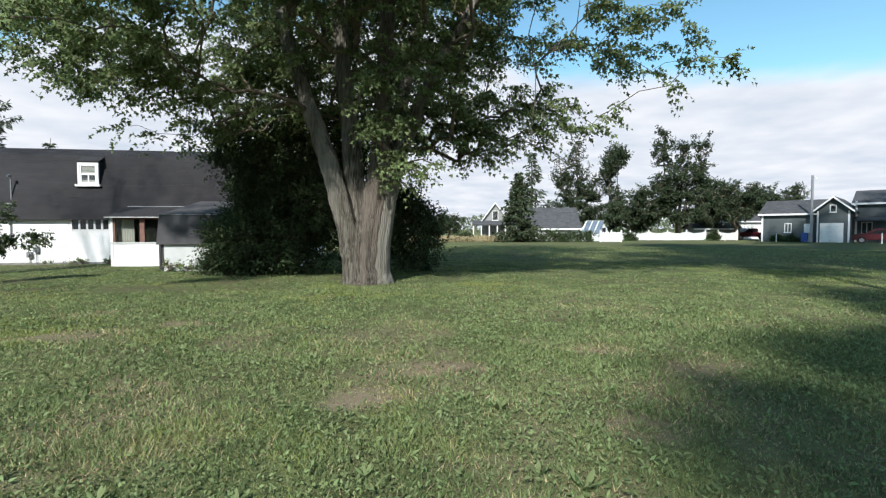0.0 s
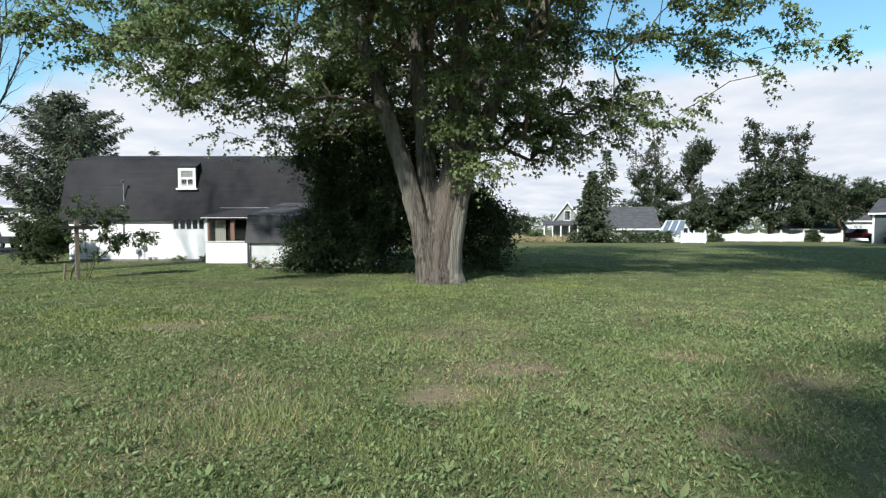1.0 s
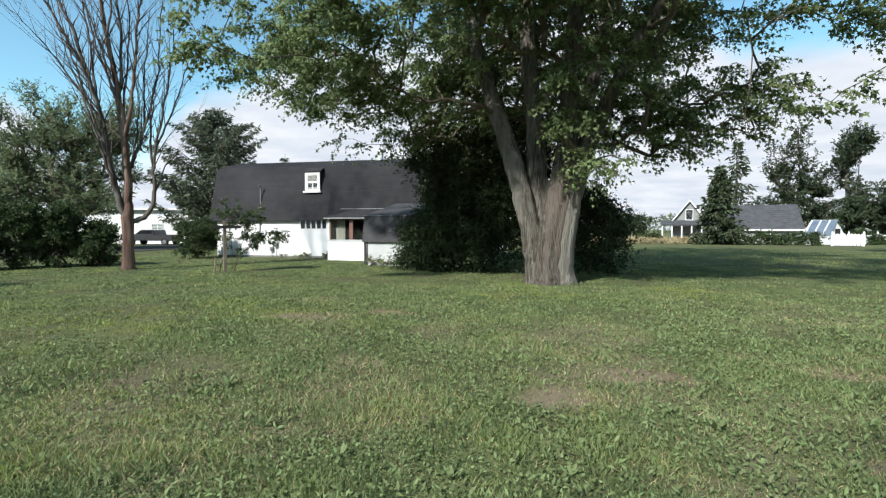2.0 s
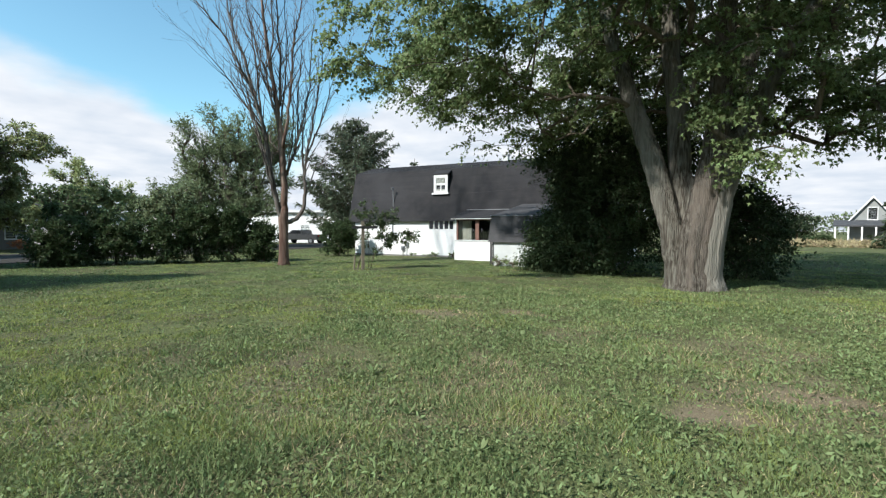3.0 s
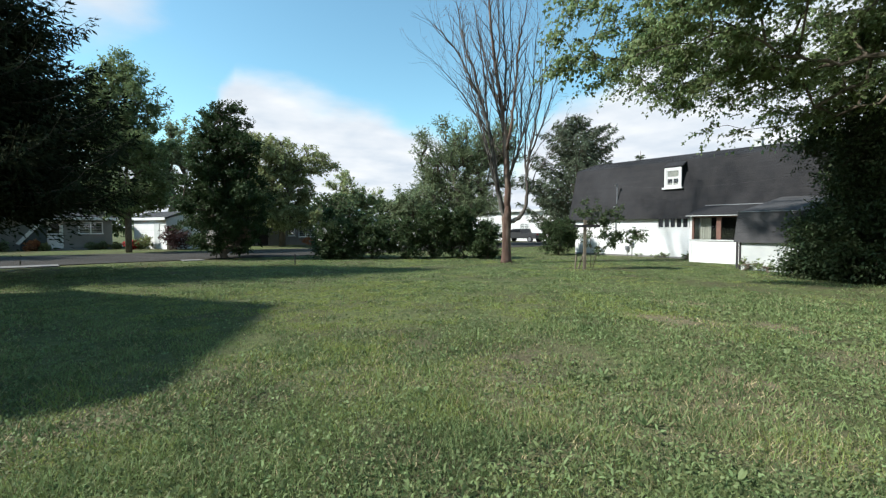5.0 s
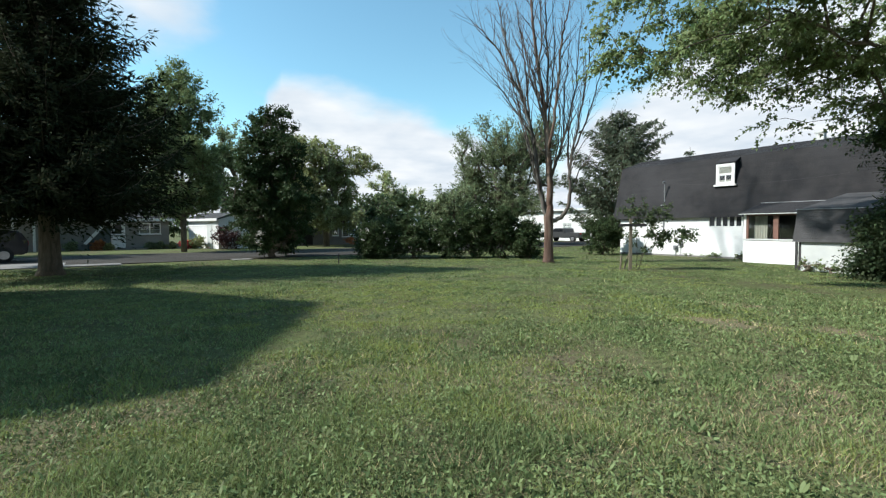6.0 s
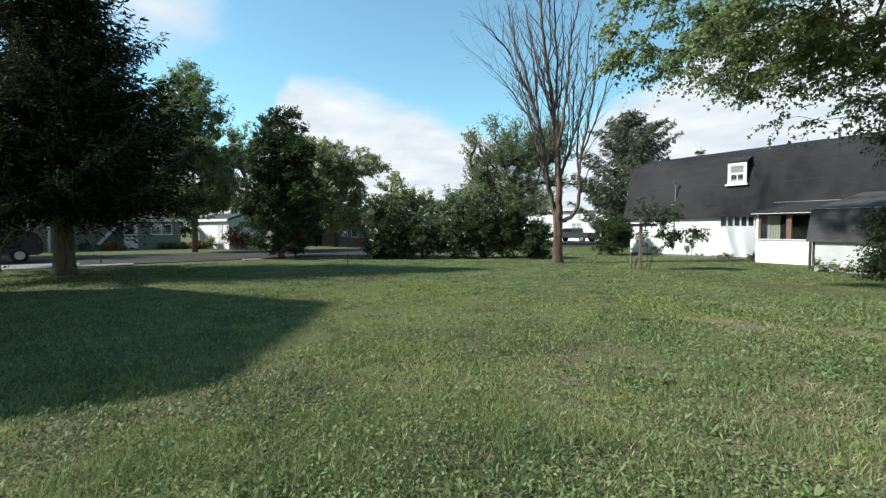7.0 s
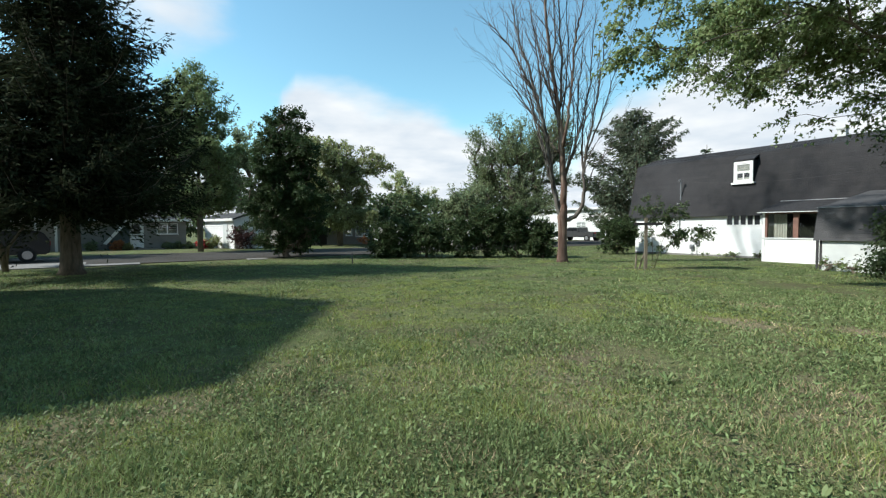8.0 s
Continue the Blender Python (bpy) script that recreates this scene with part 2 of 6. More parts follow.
# ---- builders ----
class Geo:
    """Collects plain solids into one mesh."""

    def __init__(self):
        self.v, self.f = [], []

    def add(self, vs, fs):
        k = len(self.v)
        self.v += [tuple(p) for p in vs]
        self.f += [tuple(i + k for i in f) for f in fs]
        return self

    def box(self, x0, x1, y0, y1, z0, z1):
        vs = [(x, y, z) for z in (z0, z1) for y in (y0, y1) for x in (x0, x1)]
        return self.add(vs, [(0, 2, 3, 1), (4, 5, 7, 6), (0, 1, 5, 4), (2, 6, 7, 3), (0, 4, 6, 2), (1, 3, 7, 5)])

    def prism(self, outline, a, b, axis="x"):
        """A closed outline, drawn in (y, z) or (x, z) or (x, y), carried from a to b along the axis."""
        put = {"x": lambda p, t: (t, p[0], p[1]), "y": lambda p, t: (p[0], t, p[1]), "z": lambda p, t: (p[0], p[1], t)}[axis]
        n = len(outline)
        vs = [put(p, a) for p in outline] + [put(p, b) for p in outline]
        return self.add(vs, [tuple(range(n)), tuple(range(2 * n - 1, n - 1, -1))] + [((i + 1) % n, i, n + i, n + (i + 1) % n) for i in range(n)])

    def tube(self, path, radii, sides=6):
        path = [Vector(p) for p in path]
        k, n = len(self.v), len(path)
        side = Vector((1, 0, 0))
        for i, p in enumerate(path):
            d = (path[min(i + 1, n - 1)] - path[max(i - 1, 0)])
            d = d.normalized() if d.length > 1e-6 else Vector((0, 0, 1))
            side = side - d * side.dot(d)
            if side.length < 1e-3:
                side = d.orthogonal()
            side.normalize()
            up = d.cross(side)
            for j in range(sides):
                a = 2 * math.pi * j / sides
                self.v.append(tuple(p + (side * math.cos(a) + up * math.sin(a)) * radii[i]))
        for i in range(n - 1):
            for j in range(sides):
                a, b = k + i * sides + j, k + i * sides + (j + 1) % sides
                self.f.append((a, b, b + sides, a + sides))
        self.f.append(tuple(range(k + sides - 1, k - 1, -1)))
        self.f.append(tuple(range(k + (n - 1) * sides, k + n * sides)))
        return self

    def mesh(self, name, smooth=False):
        me = bpy.data.meshes.new(name)
        me.from_pydata(self.v, [], self.f)
        me.update()
        bm = bmesh.new()
        bm.from_mesh(me)
        bmesh.ops.recalc_face_normals(bm, faces=bm.faces)
        bm.to_mesh(me)
        bm.free()
        if smooth:
            me.polygons.foreach_set("use_smooth", [True] * len(me.polygons))
        return me


def raw_mesh(name, verts, k):
    """A mesh of loose faces with k corners each, from an array of corners."""
    n = len(verts)
    me = bpy.data.meshes.new(name)
    me.vertices.add(n)
    me.vertices.foreach_set("co", np.ascontiguousarray(verts, dtype=np.float32).ravel())
    me.loops.add(n)
    me.loops.foreach_set("vertex_index", np.arange(n, dtype=np.int32))
    me.polygons.add(n // k)
    me.polygons.foreach_set("loop_start", np.arange(0, n, k, dtype=np.int32))
    me.polygons.foreach_set("loop_total", np.full(n // k, k, dtype=np.int32))
    me.update(calc_edges=True)
    return me


def part(name, geo, material, parent=None, label="", smooth=False, at=None):
    me = geo if isinstance(geo, bpy.types.Mesh) else geo.mesh(name, smooth)
    if not me.materials:
        me.materials.append(material)
    ob = new(name, me)
    ob.parent = parent
    if at is not None:
        ob.matrix_basis = at
    return tagged(ob, label)


def thing(name, label, category, m=None, group="", kind=""):
    ob = new(name)
    ob.empty_display_size = 0.2
    if m is not None:
        ob.matrix_basis = m
    return tagged(ob, label, category, group, kind)


def lattice(ix, iy, seed):
    h = (ix * 374761393 + iy * 668265263 + seed * 982451653) & 0x7FFFFFFF
    h = ((h ^ (h >> 13)) * 1274126177) & 0x7FFFFFFF
    return ((h ^ (h >> 16)) & 0xFFFF) / 65535.0


def field(x, y, size, seed, octaves=3):
    """Smooth noise from 0 to 1 over the ground, with features of that many metres."""
    out, amp, tot = np.zeros_like(x), 1.0, 0.0
    for o in range(octaves):
        u, v = x / size * 2 ** o + 1000.3, y / size * 2 ** o + 1000.7
        iu, iv = np.floor(u).astype(np.int64), np.floor(v).astype(np.int64)
        fu, fv = u - iu, v - iv
        fu, fv = fu * fu * (3 - 2 * fu), fv * fv * (3 - 2 * fv)
        a = lattice(iu, iv, seed + o) * (1 - fu) + lattice(iu + 1, iv, seed + o) * fu
        b = lattice(iu, iv + 1, seed + o) * (1 - fu) + lattice(iu + 1, iv + 1, seed + o) * fu
        out += amp * (a * (1 - fv) + b * fv)
        tot += amp
        amp *= 0.55
    return out / tot


# worn, dry patches in the lawn: x, y, half length, half width, turn
PATCHES = [(0.06, 7.3, 0.35, 0.18, 0), (0.1, 5.5, 0.75, 0.3, 0.2), (-2.8, 4.85, 0.38, 0.2, 0.5), (2.3, 6.4, 0.5, 0.28, 0.1), (2.9, 7.3, 0.3, 0.15, 0),
           (-0.4, 4.6, 0.5, 0.25, 0.3), (3.2, 5.6, 0.7, 0.3, 0.4), (-5.2, 7.2, 0.8, 0.35, 0.4), (-6.4, 9.0, 0.7, 0.3, 0.3), (1.9, 3.9, 0.4, 0.25, 0), (-3.9, 8.0, 0.5, 0.25, 0.2)]


def dryness(x, y):
    d = np.clip((field(x, y, 1.1, 11) * 0.6 + field(x, y, 5.0, 5) * 0.4 - 0.50) * 3.2, 0, 0.42) * np.clip((x + 8) / 5, 0.25, 1) * np.clip((15 - np.hypot(x, y)) / 5, 0.1, 1)
    wob = field(x, y, 0.35, 17) * 0.8 + 0.6
    for px, py, a, b, turn in PATCHES:
        c, s = math.cos(turn), math.sin(turn)
        u, v = (c * (x - px) + s * (y - py)) / a, (-s * (x - px) + c * (y - py)) / b
        d = np.maximum(d, np.clip(1.5 - (u * u + v * v) * wob, 0, 1) * 0.9 * (0.35 + 0.65 * field(x, y, 0.12, 19, 2) * 1.6).clip(0, 1))
    return d


def sunny_strip(x, y):
    """How far a place lies in the fine yellow-green strip west of the middle of the lawn."""
    return np.exp(-((x + 9.5) / 4.2) ** 2 - ((y - 2.8) / 3.6) ** 2)


def rise(x, y):
    near = np.clip(1.2 - np.hypot(x, y) / 60.0, 0, 1)
    return (field(x, y, 3.5, 31) - 0.5) * 0.06 * near


# ---- ground ----
def build_ground():
    rings, spokes = 150, 240
    r = np.concatenate(([0.0], 0.6 * (4000 / 0.6) ** (np.arange(rings) / (rings - 1))))
    a = np.arange(spokes) / spokes * 2 * math.pi
    R, A = np.meshgrid(r[1:], a, indexing="ij")
    x, y = np.concatenate(([0.0], (R * np.cos(A)).ravel())), np.concatenate(([0.0], (R * np.sin(A)).ravel()))
    z = rise(x, y)
    faces = [(0, 1 + j, 1 + (j + 1) % spokes) for j in range(spokes)]
    for i in range(rings - 1):
        b = 1 + i * spokes
        faces += [(b + j, b + spokes + j, b + spokes + (j + 1) % spokes, b + (j + 1) % spokes) for j in range(spokes)]
    me = bpy.data.meshes.new("ground")
    me.from_pydata(np.stack([x, y, z], 1).tolist(), [], faces)
    me.polygons.foreach_set("use_smooth", [True] * len(faces))
    at = me.attributes.new("dry", "FLOAT", "POINT")
    at.data.foreach_set("value", dryness(x, y).astype(np.float32) * (np.hypot(x, y) < 80))
    tagged(part("ground", me, M_ground), "wide mown lawn with worn dry patches", "lawn", kind="structure")


build_ground()

# the street runs past the plot from south to north
ROAD = pose(-25.9, -2.0, 0, 0, 0, 12.5)
tagged(part("road", Geo().box(-9.0, 0, -120, 160, -0.2, 0.03), M_road, at=ROAD), "grey worn asphalt street beside the lawn", "street", kind="structure")
tagged(part("pavement", Geo().box(-0.4, 0.7, -14, -2.6, -0.2, 0.034).box(-0.2, 0.7, 2.0, 2.9, -0.2, 0.034).box(-2.3, -0.4, -14, -4.6, -0.2, 0.036), M_concrete, at=ROAD), "pale concrete apron at the edge of the street", "pavement", kind="structure")


# ---- the white house ----
HOUSE = pose(-14.05, 20.63, 0, 0, 0, 9)


def siding(x0, x1, z0, z1, y, step=0.115, thick=0.09, lap=0.026):
    """Lapped boards facing -y, as one wall with a sawtooth face."""
    g = Geo()
    n = max(1, round((z1 - z0) / step))
    s = (z1 - z0) / n
    out = [(y + thick, z1), (y + thick, z0)]
    for i in range(n):
        out += [(y - lap, z0 + i * s), (y, z0 + (i + 1) * s)]
    return g.prism(out, x0, x1)


def frame_ring(x0, x1, z0, z1, w, y0, y1):
    return Geo().box(x0, x1, y0, y1, z0, z0 + w).box(x0, x1, y0, y1, z1 - w, z1).box(x0, x0 + w, y0, y1, z0 + w, z1 - w).box(x1 - w, x1, y0, y1, z0 + w, z1 - w)


def courses(a, b, x0, x1, rows, lift=0.007):
    """Rows of shingles on a slope from a to b, given as (y, z), each row lapping the one below."""
    g = Geo()
    rng = random.Random(3)
    n = Vector((0, a[1] - b[1], b[0] - a[0])).normalized()
    if n.y > 0:
        n = -n
    for i in range(rows):
        t0, t1 = i / rows, (i + 1) / rows
        p0 = Vector((0, a[0] + (b[0] - a[0]) * t0, a[1] + (b[1] - a[1]) * t0)) + n * lift
        p1 = Vector((0, a[0] + (b[0] - a[0]) * t1, a[1] + (b[1] - a[1]) * t1)) + n * 0.002
        x = x0
        while x < x1 - 1e-6:
            e = min(x1, x + rng.uniform(0.8, 1.1))
            k = n * rng.uniform(0, 0.004)
            g.add([(x, *(p0 + k).yz), (e, *(p0 + k).yz), (e, *p1.yz), (x, *p1.yz), (x, *(p0 - n * lift).yz), (e, *(p0 - n * lift).yz)], [(0, 1, 2, 3), (4, 5, 1, 0)])
            x = e
    return g


def white_house():
    h = thing("house", "white clapboard house with a black shingled gambrel roof", "house", HOUSE)
    XL, XR, Y = -7.75, 8.2, 1.8
    # walls round the wide opening of the strip window
    part("wall", siding(XL, -2.55, 0, 2.12, Y), M_white, h)
    part("wall", siding(-2.55, 0.0, 0, 1.56, Y), M_white, h)
    part("wall", Geo().box(XL, XL + 0.1, Y + 0.1, 6.6, 0, 2.12).prism([(Y, 2.1), (2.45, 5.0), (4.2, 5.55), (5.95, 5.0), (6.6, 2.1)], XL, XL + 0.1), M_white, h)
    part("wall", Geo().box(XR - 0.1, XR, Y + 0.1, 6.6, 0, 2.12).prism([(Y, 2.1), (2.45, 5.0), (4.2, 5.55), (5.95, 5.0), (6.6, 2.1)], XR - 0.1, XR), M_white, h)
    part("wall", Geo().box(XL, XR, 6.5, 6.6, 0, 2.12).box(0.05, XR, Y, Y + 0.1, 0, 2.12), M_white, h)
    part("foundation", Geo().box(XL - 0.02, XR, Y - 0.03, 6.62, -0.1, 0.09), M_concrete, h)
    part("ceiling", Geo().box(XL + 0.1, XR - 0.1, Y + 0.1, 6.5, 2.05, 2.12), M_dark, h)
    roof = part("roof", Geo().prism([(1.58, 2.03), (1.6, 2.1), (2.4, 5.04), (4.2, 5.6), (6.0, 5.04), (6.85, 2.1), (6.8, 2.03), (5.9, 4.95), (4.2, 5.48), (2.5, 4.95), (1.75, 2.1)], -8.12, 8.5), M_shingle, h)
    tagged(part("shingle_cover", courses((1.59, 2.06), (2.4, 5.04), -8.1, 8.48, 24), M_shingle, roof), kind="stuff")
    tagged(part("shingle_cover", courses((2.4, 5.04), (4.2, 5.6), -8.1, 8.48, 14), M_shingle, roof), kind="stuff")
    part("chimney_cap", Geo().box(1.1, 1.42, 4.0, 4.3, 5.5, 5.86).box(1.06, 1.46, 3.96, 4.34, 5.86, 5.92), M_offwhite, h)
    # strip of five small panes under the eave
    w = part("window", Geo().box(-2.55, 0, Y + 0.05, Y + 0.1, 1.56, 2.08), M_dark, h)
    part("window_frame", frame_ring(-2.55, 0.0, 1.55, 2.09, 0.05, Y - 0.03, Y + 0.06), M_white, w)
    for i in range(8):
        x = -2.52 + i * 0.315
        if i:
            part("mullion", Geo().box(x - 0.035, x + 0.035, Y - 0.025, Y + 0.05, 1.6, 2.04), M_white, w)
        part("pane", Geo().box(x + 0.035, x + 0.28, Y + 0.02, Y + 0.03, 1.6, 2.04), M_carglass, w)
    # dormer with its sash window
    d = part("dormer", Geo().prism([(2.0, 3.58), (2.0, 4.7), (2.31, 4.7), (2.02, 3.58)], -2.319, -1.401), M_shingle, h)
    part("dormer_roof", Geo().prism([(1.93, 4.7), (1.93, 4.75), (2.6, 5.11), (2.6, 5.0)], -2.33, -1.36), M_shingle, d)
    part("window_frame", frame_ring(-2.300, -1.420, 3.62, 4.66, 0.095, 1.93, 2.0), M_white, d)
    part("window_sill", Geo().box(-2.385, -1.335, 1.86, 2.0, 3.57, 3.655), M_white, d)
    part("sash", frame_ring(-2.203, -1.517, 4.14, 4.563, 0.055, 1.95, 1.985), M_white, d)
    part("sash", frame_ring(-2.203, -1.517, 3.717, 4.155, 0.06, 1.955, 1.99).box(-1.885, -1.835, 1.955, 1.99, 3.76, 4.11), M_white, d)
    part("pane", Geo().box(-2.15, -1.57, 1.972, 1.978, 4.19, 4.52), M_glass, d)
    for k in range(9):
        z = 4.2 + k * 0.036
        part("blind_slat", Geo().box(-2.14, -1.58, 1.985, 1.995, z, z + 0.026), M_curtain, d)
    part("inner_blind", Geo().box(-2.14, -1.58, 1.99, 1.997, 3.77, 3.88), M_curtain, d)
    part("pane", Geo().box(-2.15, -1.57, 1.976, 1.982, 3.77, 4.1), M_glass, d)
    # service mast, conduit, meters
    s = part("service_mast", Geo().tube([(-4.98, 1.85, 2.75), (-4.98, 1.85, 3.95), (-4.98, 1.78, 4.02), (-5.0, 1.68, 3.98)], [0.032, 0.032, 0.045, 0.05], 8), M_metal, h, "grey metal service mast")
    part("flashing", Geo().box(-5.12, -4.84, 1.70, 1.80, 2.72, 2.79), M_metal, s)
    part("conduit", Geo().tube([(-4.98, 1.74, 0.9), (-4.98, 1.74, 2.1)], [0.03, 0.03], 8), M_metal, h)
    for x, z in ((-4.25, 0.46), (-3.98, 0.7)):
        b = part("meter", Geo().box(x - 0.1, x + 0.1, 1.66, 1.79, z - 0.13, z + 0.13), M_metal, h, "small grey utility meter")
        part("dial", Geo().tube([(x, 1.66, z + 0.02), (x, 1.60, z + 0.02)], [0.075, 0.07], 12), M_metal, b)
        part("pipe", Geo().tube([(x, 1.73, 0), (x, 1.73, z - 0.13)], [0.018, 0.018], 6), M_metal, b)
    # glazed porch
    p = part("porch", siding(0, 2.9, 0, 0.98, 0.0), M_white, h)
    part("porch_side", Geo().box(-0.01, 0.09, 0.0, 1.8, 0, 2.1), M_white, p)
    part("corner_board", Geo().box(-0.03, 0.07, -0.03, 0.03, 0, 2.1), M_white, p)
    part("window_sill", Geo().box(-0.02, 2.9, -0.05, 0.1, 0.98, 1.04), M_offwhite, p)
    part("window_frame", Geo().box(0.06, 0.16, -0.02, 0.08, 1.04, 2.1).box(1.13, 1.32, -0.02, 0.08, 1.04, 2.1).box(0.06, 2.9, -0.02, 0.08, 2.03, 2.1), M_brownwood, p)
    part("pane", Geo().box(0.16, 1.13, 0.03, 0.036, 1.04, 2.03), M_glass, p)
    part("pane", Geo().box(1.32, 2.9, 0.03, 0.036, 1.04, 2.03), M_glass, p)
    part("inner_wall", Geo().box(0.1, 3.2, 1.6, 1.7, 0.02, 2.1).box(3.1, 3.2, 0.1, 1.6, 0.02, 2.1).box(0.1, 3.1, 0.1, 1.6, 0.9, 0.95), M_dark, p)
    folds = [(0.3 + 0.05 * k, 0.24 + 0.03 * (k % 2)) for k in range(11)]
    part("curtain", Geo().prism(folds + [(x, y + 0.012) for x, y in reversed(folds)], 1.0, 2.03, "z"), M_curtain, p)
    pr = part("porch_roof", Geo().prism([(-0.22, 2.1), (-0.22, 2.16), (1.85, 2.66), (1.85, 2.58)], -0.12, 2.9), M_shingle, p)
    part("fascia", Geo().box(-0.14, 2.9, -0.26, -0.225, 2.095, 2.125), M_offwhite, pr)
    part("flashing", Geo().box(-0.12, 2.9, 1.72, 1.76, 2.64, 2.67), M_metal, pr)
    # low shed wing with its steep dark skirt of shingles
    a = part("shed_wing", Geo().box(3.25, 8.0, -2.95, -2.85, 0, 1.08).box(3.25, 3.35, -2.85, 1.8, 0, 1.08).box(7.9, 8.0, -2.85, 1.8, 0, 1.08), M_offwhite, h, "pale painted wall of the shed wing")
    ar = part("wing_roof", Geo().prism([(-3.06, 1.02), (-2.72, 2.16), (1.85, 2.92), (1.85, 2.8), (-2.66, 2.06), (-2.96, 1.02)], 3.02, 8.2), M_shinglewing, a)
    tagged(part("shingle_cover", courses((-3.06, 1.02), (-2.72, 2.16), 3.02, 8.2, 9), M_shinglewing, ar), kind="stuff")
    part("edge_strip", Geo().box(3.0, 8.2, -2.77, -2.72, 2.15, 2.175), M_metal, ar)
    part("gable_end", Geo().prism([(-2.96, 1.06), (-2.68, 2.08), (1.8, 2.82), (1.8, 1.06)], 3.06, 3.14), M_shingle, a)
    for x, y in ((2.92, -2.45), (3.2, -2.9)):
        part("post", Geo().box(x - 0.035, x + 0.035, y - 0.035, y + 0.035, 0, 1.08), M_black, a)
    # overhead wire from the mast
    path = [Vector((-5.0, 1.7, 3.95)).lerp(Vector((7.0, -1.0, 3.9)), i / 24) - Vector((0, 0, 0.45 * (1 - (2 * i / 24 - 1) ** 2))) for i in range(25)]
    part("overhead_wire", Geo().tube(path, [0.004] * 25, 5), M_black, h)


white_house()


# ---- trees ----
T_LEAF = [(0, 0), (0.28, 0.45), (0, 1), (-0.28, 0.45)]
T_MAPLE = [(0, 0), (0.46, 0.42), (0.15, 0.5), (0, 1), (-0.15, 0.5), (-0.46, 0.42)]
T_NEEDLE2 = [(-0.06, 0), (0.06, 0), (0.14, 0.55), (0, 1), (-0.14, 0.55)]
T_NEEDLE = [(-0.09, 0), (0.09, 0), (0.03, 1), (-0.03, 1)]


def unit(a):
    return a / np.maximum(np.linalg.norm(a, axis=-1, keepdims=True), 1e-9)


def leaves(name, pts, size, rng, tmpl=T_LEAF, up=0.7, droop=0.35, aim=None):
    """One loose leaf at each point; up: how level they lie; droop: how far their tips hang."""
    n, k = len(pts), len(tmpl)
    f = rng.normal(size=(n, 3)) if aim is None else aim + rng.normal(size=(n, 3)) * 0.45
    f[:, 2] -= droop
    f = unit(f)
    nn = unit(rng.normal(size=(n, 3)) * (1 - up) + np.array([0, 0, up]))
    s = unit(np.cross(f, nn))
    nn = np.cross(s, f)
    sz = np.asarray(size) * rng.uniform(0.65, 1.3, n)
    t = np.array(tmpl)
    fold = np.abs(t[:, 0]) * 0.35 - t[:, 1] ** 2 * 0.18
    v = pts[:, None] + sz[:, None, None] * (s[:, None] * t[None, :, :1] + f[:, None] * t[None, :, 1:] + nn[:, None] * fold[None, :, None])
    return raw_mesh(name, v.reshape(-1, 3), k)


